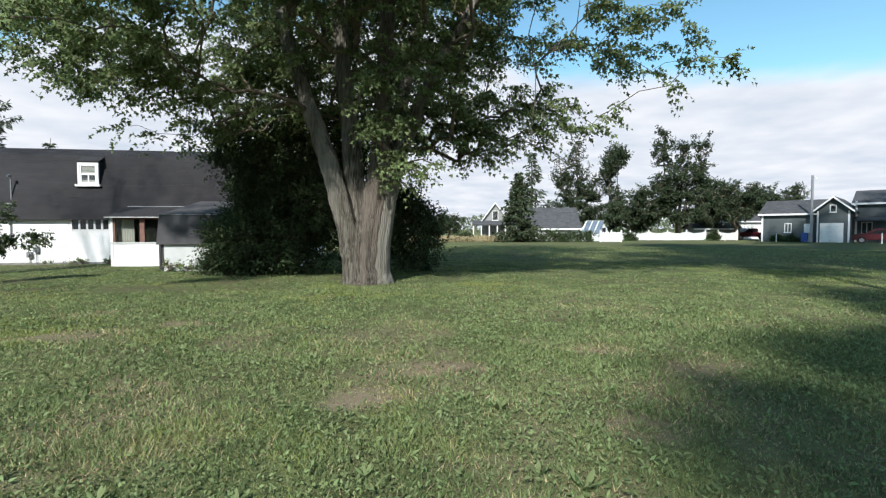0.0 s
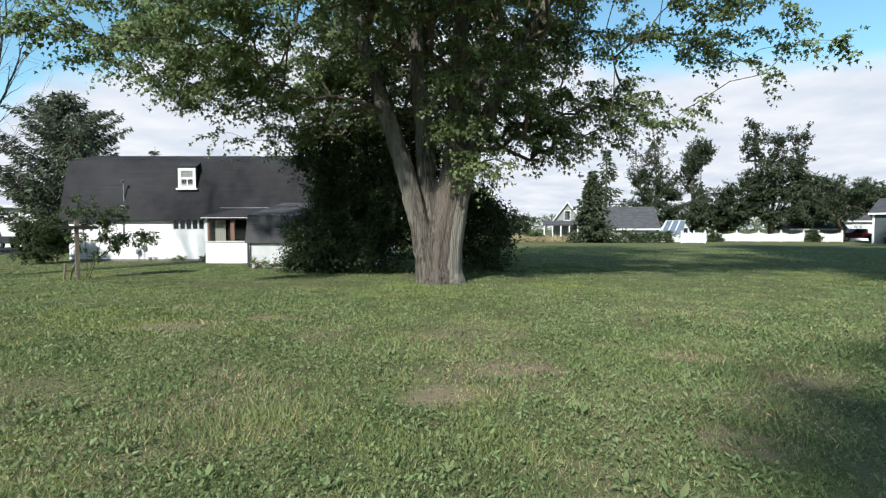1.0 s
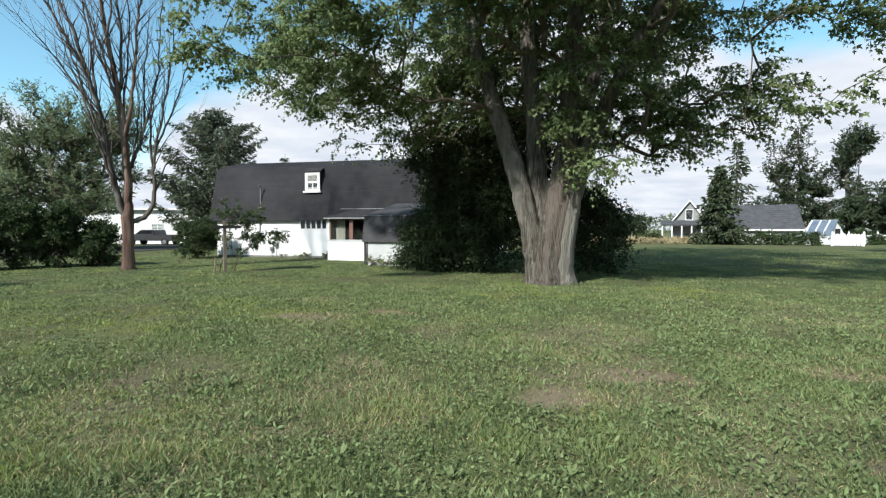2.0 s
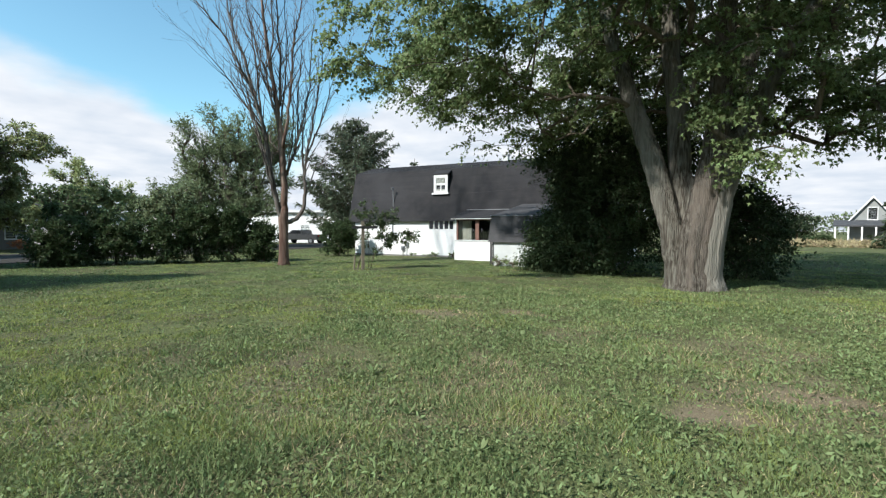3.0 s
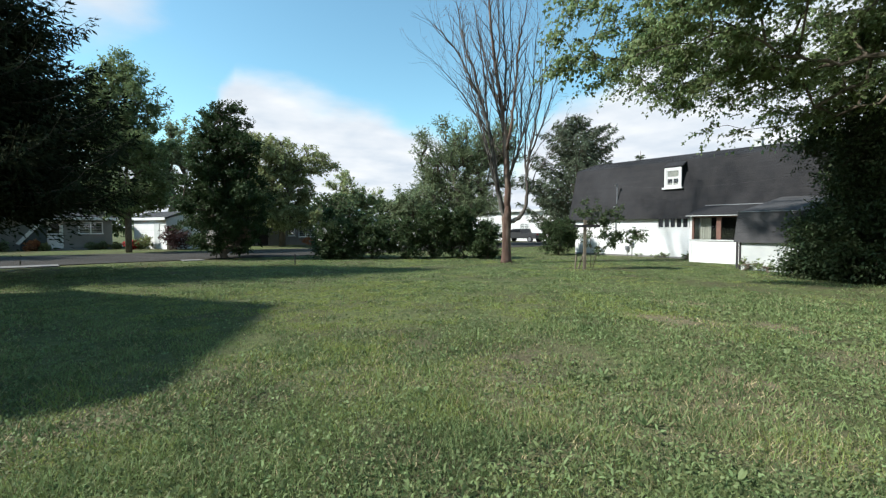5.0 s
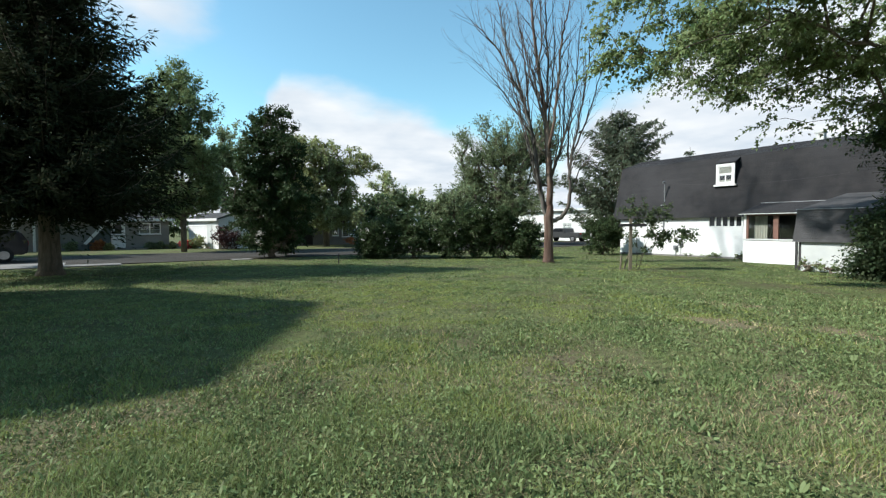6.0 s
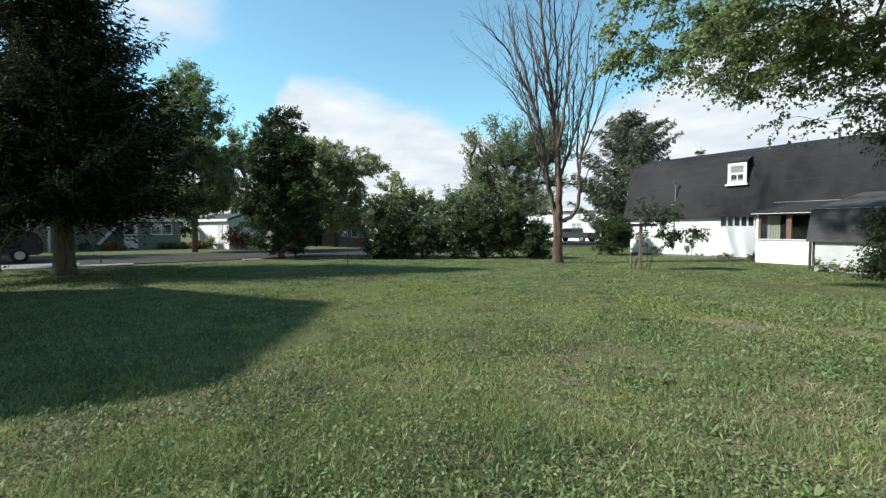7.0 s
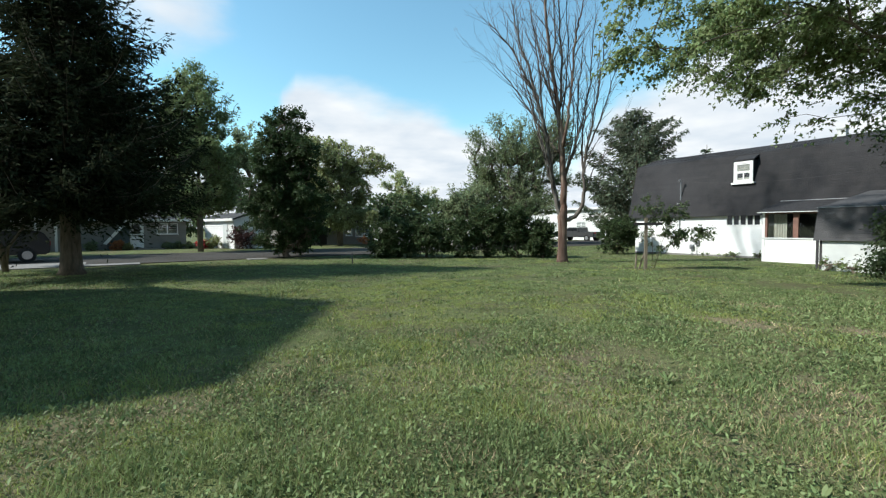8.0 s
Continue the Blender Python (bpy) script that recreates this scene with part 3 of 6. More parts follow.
class Skeleton:
    """Limbs that grow from given stems to every target in the crown."""

    def __init__(self, stems):
        self.p, self.par = [], []
        for st in stems:
            last = -1
            for q in st:
                self.p.append(np.array(q, float))
                self.par.append(last)
                last = len(self.p) - 1
        self.roots = [i for i, a in enumerate(self.par) if a < 0]
        self.own = len(self.p)

    def grow(self, targets, rng, bow=0.12, floor=0.0, wobble=0.05):
        tips = []
        base = np.mean([self.p[r] for r in self.roots], axis=0)
        for q in targets[np.argsort(np.linalg.norm(targets - base, axis=1))]:
            P = np.array(self.p)
            d = q - P
            dist = np.linalg.norm(d, axis=1)
            cost = dist * (1 + 0.6 * np.maximum(0, -d[:, 2] / np.maximum(dist, 1e-6)))
            cost[P[:, 2] < floor] += 50
            i = int(np.argmin(cost))
            m = max(2, int(dist[i] / 0.7))
            a, last = P[i], i
            for j in range(1, m + 1):
                t = j / m
                c = a + (q - a) * t
                c[2] += bow * dist[i] * 4 * t * (1 - t) * 0.6
                if j < m:
                    c = c + rng.normal(size=3) * wobble * dist[i] * 0.5
                self.p.append(c)
                self.par.append(last)
                last = len(self.p) - 1
            tips.append(last)
        return tips

    def radii(self, trunk_r, power=0.42, tip=0.006):
        n = np.ones(len(self.p)) * 0.0
        kids = np.zeros(len(self.p), int)
        for a in self.par:
            if a >= 0:
                kids[a] += 1
        n[kids == 0] = 1
        for i in range(len(self.p) - 1, -1, -1):
            if self.par[i] >= 0:
                n[self.par[i]] += n[i]
        top = max(n[r] for r in self.roots)
        return np.maximum(tip, trunk_r * (n / top) ** power)

    def runs(self, r, skip=0, thin=0.0):
        """Tubes along each unbroken run of nodes that is thicker than thin: (first radius, tube)."""
        out, first, done = [], {}, set()
        for i, a in enumerate(self.par):
            if a >= 0 and i >= skip:
                first.setdefault(a, []).append(i)
        for i in range(skip, len(self.p)):
            if i in done or self.par[i] < 0 or r[i] < thin:
                continue
            run = [self.par[i], i]
            done.add(i)
            while True:
                nxt = [c for c in first.get(run[-1], []) if c not in done]
                if not nxt:
                    break
                c = max(nxt, key=lambda q: r[q])
                done.add(c)
                run.append(c)
            rr = [min(r[run[0]], r[run[1]] * 1.15)] + [r[q] for q in run[1:]]
            out.append((rr[0], Geo().tube([self.p[q] for q in run], rr, 9 if rr[0] > 0.15 else 6 if rr[0] > 0.06 else 4 if rr[0] > 0.02 else 3)))
        return out

    def limbs(self, parent, r, bark_m, skip=0, thin=0.0, most=14, trunks=1):
        """The trunk and the thickest limbs as parts of their own, the twigs as one."""
        rest = Geo()
        for i, (r0, g) in enumerate(sorted(self.runs(r, skip, thin), key=lambda q: -q[0])):
            if i < trunks:
                part("trunk", g, bark_m, parent, smooth=True)
            elif i < most and r0 > 0.02:
                part("limb", g, bark_m, parent, smooth=True)
            else:
                rest.add(g.v, g.f)
        if rest.v:
            tagged(part("twig_mass", rest, bark_m, parent), kind="stuff")


def in_crown(blobs, n, rng, shell=0.45):
    """n places in a set of ellipsoids (x, y, z, rx, ry, rz), mostly towards their skins."""
    vol = np.array([b[3] * b[4] * b[5] for b in blobs]) ** 0.8
    pick = rng.choice(len(blobs), n, p=vol / vol.sum())
    B = np.array(blobs)[pick]
    d = unit(rng.normal(size=(n, 3)))
    rad = rng.uniform(shell ** 2, 1, n) ** 0.5
    return B[:, :3] + d * B[:, 3:] * rad[:, None] * rng.uniform(0.85, 1.1, (n, 1))


def lumps(blobs, rng, n=8):
    """Gives each ellipsoid of a crown uneven lobes, so that its outline is broken."""
    out = []
    for b in blobs:
        b = np.array(b, float)
        out.append(tuple(b[:3]) + tuple(b[3:] * 0.86))
        for _ in range(n):
            d = unit(rng.normal(size=3))
            k = rng.uniform(0.22, 0.42)
            out.append(tuple(b[:3] + d * b[3:] * rng.uniform(0.68, 0.95)) + tuple(b[3:] * k))
    return out


def sprays(tips, count, spread, rng, flat=0.55, heart=None, lift=-0.12, fuzz=0.11, sag=0.22):
    """Leaf places along the small twigs round each twig end, and the way each leaf points; lift: how far the twigs rise."""
    n = len(tips)
    m = max(3, count // 11)
    k = max(1, count // m)
    heart = tips.mean(0) if heart is None else heart
    out = unit(tips - heart)[:, None]
    d = unit(out * 0.75 + rng.normal(size=(n, m, 3)) * np.array([0.8, 0.8, 0.8 * flat]) + np.array([0, 0, lift]))
    L = spread * rng.uniform(0.9, 2.3, (n, m, 1, 1))
    t = rng.uniform(0.12, 1.0, (n, m, k, 1))
    side = rng.normal(size=(n, m, k, 3))
    pos = tips[:, None, None] + d[:, :, None] * L * t + side * fuzz * spread - np.array([0, 0, 1.0]) * sag * L * t * t
    aim = unit(d[:, :, None] * 0.8 + side * 0.5)
    return pos.reshape(-1, 3), aim.reshape(-1, 3)


def leafy_fans(tips, heart, rng, twigs=5, pairs=6, reach=0.6):
    """Flat drooping fans of twigs at each twig end, with leaves in pairs along both sides of each twig."""
    n = len(tips)
    out = (tips - heart) * [1, 1, 0.25]
    out = unit(out + rng.normal(size=(n, 3)) * [0.5, 0.5, 0.12])
    side = unit(np.cross(out, np.array([0, 0, 1.0]) + rng.normal(size=(n, 3)) * 0.3))
    ang = np.radians(np.linspace(-75, 75, twigs))[None, :, None] + rng.normal(size=(n, twigs, 1)) * 0.25
    d = unit(out[:, None] * np.cos(ang) + side[:, None] * np.sin(ang) + rng.normal(size=(n, twigs, 3)) * [0.12, 0.12, 0.2] + np.array([0, 0, -0.1]))
    L = reach * rng.uniform(0.55, 1.35, (n, twigs, 1, 1)) * (0.65 + 0.35 * np.cos(ang))[:, :, None]
    t = np.repeat((np.arange(pairs) + 1.0) / pairs, 2)[None, None, :, None] + rng.normal(size=(n, twigs, 2 * pairs, 1)) * 0.05
    hand = np.tile([1.0, -1.0], pairs)[None, None, :, None]
    across = unit(np.cross(d, np.array([0, 0, 1.0])))[:, :, None]
    pos = tips[:, None, None] + d[:, :, None] * L * t + across * hand * 0.05 - np.array([0, 0, 1.0]) * (0.38 * L * t * t + 0.02) + rng.normal(size=(n, twigs, 2 * pairs, 3)) * 0.02
    aim = unit(d[:, :, None] * 0.75 + across * hand * 0.65 + np.array([0, 0, -0.35]))
    keep = rng.uniform(size=pos.shape[:3]) < 0.9
    return pos[keep], np.broadcast_to(aim, pos.shape)[keep]


def broadleaf(name, label, m, stems, trunk_r, blobs, tips, per, spread, size, leaf_m, bark_m, seed, tmpl=T_LEAF, floor=0.5, thin=0.012,
              up=0.65, droop=0.35, group="", category="tree", shell=0.22, flat=0.55, lobes=5, lift=-0.12, fuzz=0.11, sag=0.22):
    rng = np.random.RandomState(seed)
    t = thing(name, label, category, m, group)
    sk = Skeleton(stems)
    targets = in_crown(lumps(blobs, rng, lobes), tips, rng, shell)
    sk.grow(targets, rng, floor=floor)
    r = sk.radii(trunk_r)
    sk.limbs(t, r, bark_m, 0, thin, 12, len(stems))
    P = np.array(sk.p)
    ends = P[sk.own:][rng.uniform(size=len(P) - sk.own) < 0.35]
    where, aim = sprays(np.concatenate([targets, ends[: tips // 2]]), int(per * 2.1), spread, rng, flat, np.array(stems[0][0]) * [1, 1, 0] + [0, 0, np.mean([b[2] for b in blobs]) * 0.7], lift, fuzz, sag)
    ok = where[:, 2] > 0.02
    part("crown", leaves("crown", where[ok], size, rng, tmpl, up, droop, aim[ok]), leaf_m, t)
    return t


def drooping_spruce(name, label, m, height, radius, low, trunk_r, whorls, seed, leaf_m, bark_m, shape=1.9, size=0.19):
    """A dense spruce: boughs that sag and turn up at the tip, with side twigs and curtains of hanging twigs."""
    rng = np.random.RandomState(seed)
    t = thing(name, label, "spruce tree", m)
    part("trunk", Geo().tube([(0, 0, -0.1), (0, 0, 0.2), (0, 0, 0.8), (0.05, 0.02, height * 0.35), (0, 0, height)], [trunk_r * 1.6, trunk_r * 1.15, trunk_r, trunk_r * 0.75, 0.02], 14), bark_m, t, smooth=True)
    g, pts, aim = Geo(), [], []
    for i in range(whorls):
        z0 = low + (height - low) * (i / whorls)
        full = radius * max(0.06, 1 - ((z0 - low) / (height - low)) ** shape)
        for j in range(8):
            a = rng.uniform(0, 2 * math.pi)
            L = full * rng.choice([0.62, 0.85, 1.0, 1.12]) * rng.uniform(0.92, 1.08)
            d = np.array([math.cos(a), math.sin(a), 0])
            side = np.array([-d[1], d[0], 0])
            drop = rng.uniform(0.16, 0.3) * L * (1 - 0.6 * i / whorls)
            S = np.linspace(0, 1, 9)
            path = np.array([0, 0, z0]) + d * (L * S)[:, None] + np.array([0, 0, 1.0]) * (0.25 * L * S - drop * 2.4 * S ** 2 + (drop + 0.16 * L) * 1.25 * S ** 4)[:, None]
            g.tube(path, np.linspace(max(0.012, 0.014 * L), 0.005, 9), 4)
            for s in np.arange(0.12, 1.0, 0.15 / max(L, 0.3)):
                q = np.array([np.interp(s, S, path[:, c]) for c in range(3)])
                tl = (0.36 * L * (1 - s) + 0.22) * rng.uniform(0.7, 1.25)
                for h in (-1, 1):
                    w = unit(d * 0.8 + side * h * 0.75 + np.array([0, 0, rng.uniform(-0.3, 0.12)]))
                    u = np.arange(0.04, tl, 0.09) + rng.uniform(0, 0.05)
                    pts.append(q + w * u[:, None] + np.array([0, 0, -0.35]) * (u ** 2)[:, None] + rng.normal(size=(len(u), 3)) * 0.02)
                    aim.append(np.repeat(w[None] + rng.normal(size=3) * 0.1, len(u), 0))
                n = 2 + int(rng.uniform() < 0.5)
                u = rng.uniform(0.0, 0.34, n)
                pts.append(q + side * rng.uniform(-0.25, 0.25) - np.array([0, 0, 1.0]) * u[:, None])
                aim.append(np.tile([d[0] * 0.2, d[1] * 0.2, -1.0], (n, 1)))
            # the tip
            n = 6
            pts.append(np.repeat(path[-1:], n, 0) + d * rng.uniform(-0.1, 0.1, n)[:, None])
            aim.append(np.tile(d * 0.7 + np.array([0, 0, 0.6]), (n, 1)))
    tagged(part("bough_mass", g, bark_m, t), kind="stuff")
    aim = np.concatenate(aim)
    part("crown", leaves("crown", np.concatenate(pts), size, rng, [(-0.07, 0), (0.16, 0.3), (0, 1), (-0.16, 0.35)], 0.4, 0.15, aim * 1.6), leaf_m, t)
    return t


def conifer(name, label, m, height, radius, low, trunk_r, whorls, seed, leaf_m, bark_m, size=0.3, droop=0.25, gap=0.15, step=0.32, per=9, shape=0.8, category="spruce tree", group=""):
    rng = np.random.RandomState(seed)
    t = thing(name, label, category, m, group)
    trunk = Geo().tube([(0, 0, -0.1), (0, 0, 0.25), (0.03, 0.02, height * 0.35), (0, 0, height)], [trunk_r * 1.45, trunk_r, trunk_r * 0.7, 0.02], 12)
    part("trunk", trunk, bark_m, t, smooth=True)
    g, pts, aim = Geo(), [], []
    for i in range(whorls):
        z0 = low + (height - low) * (i / whorls) ** 0.95
        reach = radius * max(0.05, 1 - ((z0 - low) / (height - low)) ** (1 / shape) * 0.97)
        for j in range(rng.randint(6, 9)):
            if rng.uniform() < gap:
                continue
            a = rng.uniform(0, 2 * math.pi)
            L = reach * rng.uniform(0.65, 1.12)
            d = np.array([math.cos(a), math.sin(a), 0])
            path = [np.array([0, 0, z0]) + d * L * s + np.array([0, 0, L * (0.12 * s - droop * 2.2 * s * s + droop * 1.3 * s ** 3)]) for s in np.linspace(0, 1, 6)]
            g.tube(path, np.linspace(max(0.012, 0.016 * L), 0.006, 6), 4)
            for s in np.arange(0.18, 1.001, step / max(L, 0.4)):
                q = path[min(5, int(s * 5))] + (path[min(5, int(s * 5) + 1)] - path[min(5, int(s * 5))]) * (s * 5 - int(s * 5))
                side = np.array([-d[1], d[0], 0])
                w = 0.32 * L * (1 - s) + 0.16
                for _ in range(per):
                    o = side * rng.uniform(-w, w)
                    pts.append(q + o + np.array([0, 0, rng.uniform(-0.28, 0.06) * (0.4 + size)]))
                    aim.append(d * 0.9 + o / w * 0.8)
    tagged(part("bough_mass", g, bark_m, t), kind="stuff")
    part("crown", leaves("crown", np.array(pts), size, rng, [(-0.1, 0), (0.14, 0.35), (0, 1), (-0.16, 0.5)], 0.55, 0.35, np.array(aim)), leaf_m, t)
    return t


def bush(name, label, m, blobs, tips, per, spread, size, leaf_m, seed, category="bush", group="", bark_m=None, flat=0.8):
    rng = np.random.RandomState(seed)
    t = thing(name, label, category, m, group)
    B = np.array(blobs)
    stems = [[(b[0] * 0.6 + rng.uniform(-0.2, 0.2), b[1] * 0.6, -0.02), (b[0] * 0.8, b[1] * 0.8, b[2] * 0.5), (b[0], b[1], b[2])] for b in B]
    sk = Skeleton(stems)
    targets = in_crown(lumps(blobs, rng, 6), tips, rng, 0.4)
    targets = targets[targets[:, 2] > 0.1]
    sk.grow(targets, rng, floor=-1)
    sk.limbs(t, sk.radii(0.05), bark_m or M_barkdark, 0, 0.009, 0, 0)
    where, aim = sprays(targets, per, spread, rng, flat, B[0][:3] * [1, 1, 0.5])
    ok = where[:, 2] > 0.01
    part("crown", leaves("crown", where[ok], size, rng, T_LEAF, 0.55, 0.2, aim[ok]), leaf_m, t)
    return t


# the old silver maple, with several stems grown together at the foot
def silver_maple():
    rng = np.random.RandomState(7)
    t = thing("maple_tree", "huge old silver maple with several fused grey stems", "tree", pose(-2.1, 14.3, 0))
    stems = [
        ([(-0.36, 0.0, -0.1), (-0.36, 0.0, 0.5), (-0.56, 0.05, 1.6), (-0.84, 0.1, 2.7), (-1.16, 0.2, 3.8), (-1.6, 0.3, 5.0), (-2.3, 0.6, 7.0), (-3.0, 1.0, 9.5), (-3.4, 1.2, 12)], [0.36, 0.32, 0.31, 0.30, 0.27, 0.24, 0.2, 0.15, 0.08]),
        ([(-0.15, 0.35, -0.1), (-0.2, 0.35, 0.6), (-0.3, 0.45, 1.8), (-0.45, 0.6, 3.2), (-0.5, 0.7, 4.6), (-0.75, 0.8, 6.4), (-0.9, 1.0, 9.0), (-0.8, 1.3, 13.5)], [0.45, 0.38, 0.33, 0.30, 0.28, 0.24, 0.19, 0.07]),
        ([(0.05, -0.12, -0.1), (0.02, -0.12, 0.5), (0.1, -0.05, 1.4), (0.28, 0.0, 2.4), (0.42, 0.1, 3.3), (0.55, 0.1, 4.6), (0.7, -0.3, 6.6), (0.9, -0.8, 9.2), (1.1, -1.0, 13)], [0.52, 0.43, 0.42, 0.38, 0.31, 0.26, 0.22, 0.17, 0.07]),
        ([(0.42, 0.0, -0.1), (0.40, 0.0, 0.5), (0.50, 0.05, 1.6), (0.66, 0.1, 2.6), (1.05, 0.2, 3.9), (1.65, 0.3, 5.3), (2.2, 0.5, 6.5), (3.3, 0.8, 8.5), (4.2, 1.0, 11.5)], [0.40, 0.31, 0.28, 0.26, 0.23, 0.21, 0.18, 0.14, 0.06]),
        ([(0.2, 0.45, -0.1), (0.25, 0.5, 1.0), (0.5, 0.9, 3.0), (0.9, 1.9, 5.5), (1.4, 3.4, 9.0), (1.6, 4.2, 12)], [0.42, 0.33, 0.28, 0.23, 0.17, 0.07]),
    ]
    for nr, (path, rad) in enumerate(stems):
        g = Geo()
        # finer steps, with flutes and swellings of the bark
        P, R = [], []
        for i in range(len(path) - 1):
            for k in range(5):
                s = k / 5
                P.append(Vector(path[i]).lerp(Vector(path[i + 1]), s) + Vector(rng.normal(size=3) * 0.012))
                R.append((rad[i] + (rad[i + 1] - rad[i]) * s) * rng.uniform(0.96, 1.05) * (1 + 0.14 * math.exp(-max(P[-1].z, 0) * 6.0) - 0.13 * math.exp(-max(P[-1].z - 0.2, 0) * 0.8)))
        g.tube(P, R, 40)
        for i, v in enumerate(g.v):
            a = (i % 40) / 40 * 2 * math.pi
            axis = P[min(i // 40, len(P) - 1)]
            k = 1 + 0.06 * math.sin(3 * a + v[2] * 0.7) + 0.045 * math.sin(7 * a - v[2] * 0.4) + 0.02 * math.sin(5 * a + 3.1 * v[2])
            k += 0.03 * math.sin(13 * a + 1.6 * math.sin(v[2] * 1.1 + nr)) + rng.uniform(-0.018, 0.018)
            g.v[i] = (axis.x + (v[0] - axis.x) * k, axis.y + (v[1] - axis.y) * k, v[2])
        part("stem", g, M_barkscar if nr == 2 else M_bark, t, smooth=True)
    sk = Skeleton([p for p, _ in stems])
    core = [(0.0, -3.0, 8.6, 4.6, 3.0, 2.0), (-1.0, 4.0, 8.0, 6.0, 4.0, 4.0), (0.3, 1.8, 5.8, 2.0, 1.6, 1.5), (0.7, -1.6, 5.5, 0.8, 0.6, 1.1), (-2.5, 2.8, 6.0, 3.0, 2.0, 2.2), (0.5, 0.6, 9.5, 5.0, 3.5, 2.2),
            (1.2, -1.1, 3.9, 0.7, 0.5, 0.8), (0.9, -1.4, 4.5, 0.8, 0.6, 0.7), (0.2, -2.4, 7.4, 3.0, 1.2, 1.4), (-5.2, 1.8, 5.2, 1.5, 1.4, 1.0), (-2.6, -0.3, 6.2, 1.6, 1.2, 1.0), (2.6, 0.4, 6.0, 1.3, 1.2, 1.0), (2.8, 1.6, 7.4, 1.8, 1.6, 1.3), (-2.6, 1.4, 8.4, 2.4, 1.8, 1.8), (-3.6, 2.6, 6.8, 2.2, 1.6, 1.6)]
    rim = [(-5.2, -1.0, 7.8, 4.4, 4.2, 2.6), (4.8, -0.5, 7.8, 3.8, 3.6, 2.3), (-7.8, 0.0, 6.6, 2.4, 3.0, 1.1), (7.2, -1.0, 6.5, 2.2, 2.4, 0.9), (-4.6, 0.8, 5.6, 2.4, 2.2, 0.9), (3.9, 1.2, 4.9, 2.2, 2.2, 1.1), (-3.5, -4.0, 8.2, 3.5, 2.5, 1.6), (3.5, -3.6, 8.4, 3.2, 2.5, 1.6), (-7.4, -1.6, 8.4, 2.4, 2.2, 1.6), (-8.4, -0.8, 6.9, 1.5, 2.0, 1.2), (-7.0, -5.3, 6.7, 1.3, 1.4, 1.2), (-6.5, -4.9, 5.6, 1.1, 1.1, 0.5)]
    targets = np.concatenate([in_crown(core, 760, rng, 0.2), in_crown(lumps(rim, rng, 6), 430, rng, 0.3)])
    # the thick back of the crown
    targets = np.concatenate([targets, in_crown([(-0.4, 4.2, 8.6, 4.4, 2.2, 3.9), (-3.4, 3.4, 8.0, 3.0, 2.0, 3.0), (3.2, 3.2, 8.6, 3.2, 2.0, 2.6)], 380, rng, 0.1)])
    # low sprays round the trunk, then unseen high foliage added to shade the stems
    targets = np.concatenate([targets, in_crown([(3.5, 0.9, 4.6, 2.1, 1.5, 1.1), (2.3, 1.0, 5.0, 1.2, 1.2, 1.0), (5.4, 0.2, 5.0, 1.3, 1.2, 0.8)], 72, rng, 0.2), in_crown([(-4.8, -3.4, 6.6, 2.0, 1.7, 0.9)], 45, rng, 0.2), in_crown([(-5.0, -1.0, 5.7, 2.2, 1.6, 0.7), (-7.4, -1.0, 5.8, 1.6, 1.4, 0.5)], 55, rng, 0.2), in_crown([(-0.8, -4.6, 9.6, 3.4, 1.8, 1.4), (-1.0, -7.0, 11.5, 4.0, 2.0, 1.6), (-0.6, -4.3, 7.9, 3.2, 1.3, 0.8)], 300, rng, 0.1)])
    # leafy shoots before the stems
    targets = np.concatenate([targets, in_crown([(1.1, -1.2, 3.9, 0.8, 0.5, 0.8), (0.5, -1.3, 4.6, 0.9, 0.5, 0.6), (1.5, -1.0, 3.4, 0.5, 0.4, 0.5), (1.0, -1.6, 5.7, 1.2, 0.6, 1.1), (2.2, -1.0, 5.3, 0.9, 0.7, 0.9)], 42, rng, 0.1)])
    # single sprays that hang out of the crown's lower edge
    targets = np.concatenate([targets, np.array([(9.2, -2.2, 5.7), (8.6, -2.0, 5.8), (7.9, -2.0, 5.1), (6.6, -1.6, 4.6), (6.2, -1.4, 4.3), (-6.6, -0.6, 4.5), (-5.8, -0.4, 4.3), (-4.8, -0.4, 4.2), (1.0, -0.9, 3.6), (1.35, -0.8, 3.2), (1.15, -0.9, 2.9), (3.2, 0.6, 3.9)])])
    sk.grow(targets, rng, bow=0.14, floor=3.2, wobble=0.06)
    far = np.array([math.hypot(q[0], q[1]) for q in sk.p])
    r = np.minimum(sk.radii(0.5, 0.5, 0.006), 0.085) * np.clip(1.05 - far / 7.5, 0.24, 1)
    sk.limbs(t, r, M_barkdark, sk.own, 0.007, 40, 0)
    heart = np.array([0, 1.0, 5.0])
    where, aim = leafy_fans(targets, heart, rng, 6, 7, 0.64)
    P = np.array(sk.p)[sk.own:]
    P = P[r[sk.own:] < 0.05]
    P = P[rng.choice(len(P), min(len(P), 620), replace=False)]
    more, aim2 = leafy_fans(P, heart, rng, 4, 5, 0.42)
    where, aim = np.concatenate([where, more]), np.concatenate([aim, aim2])
    part("crown", leaves("crown", where, 0.125, rng, T_MAPLE, 0.62, 0.3, aim), M_maple, t)
    # the high top of the crown, unseen over the view, heightened to shade the field
    top = in_crown([(0, 0.5, 13.0, 6.5, 6.5, 3.5), (0, 1.5, 17.5, 6.5, 6.5, 4.5), (0.5, 1.5, 23.0, 6.0, 6.0, 4.0), (5.0, 1.0, 19.0, 3.5, 4.0, 3.5), (-4.5, 1.0, 18.0, 3.5, 4.0, 3.5)], 420, rng, 0.1)
    where, aim = sprays(top, 26, 0.7, rng, 0.5, heart)
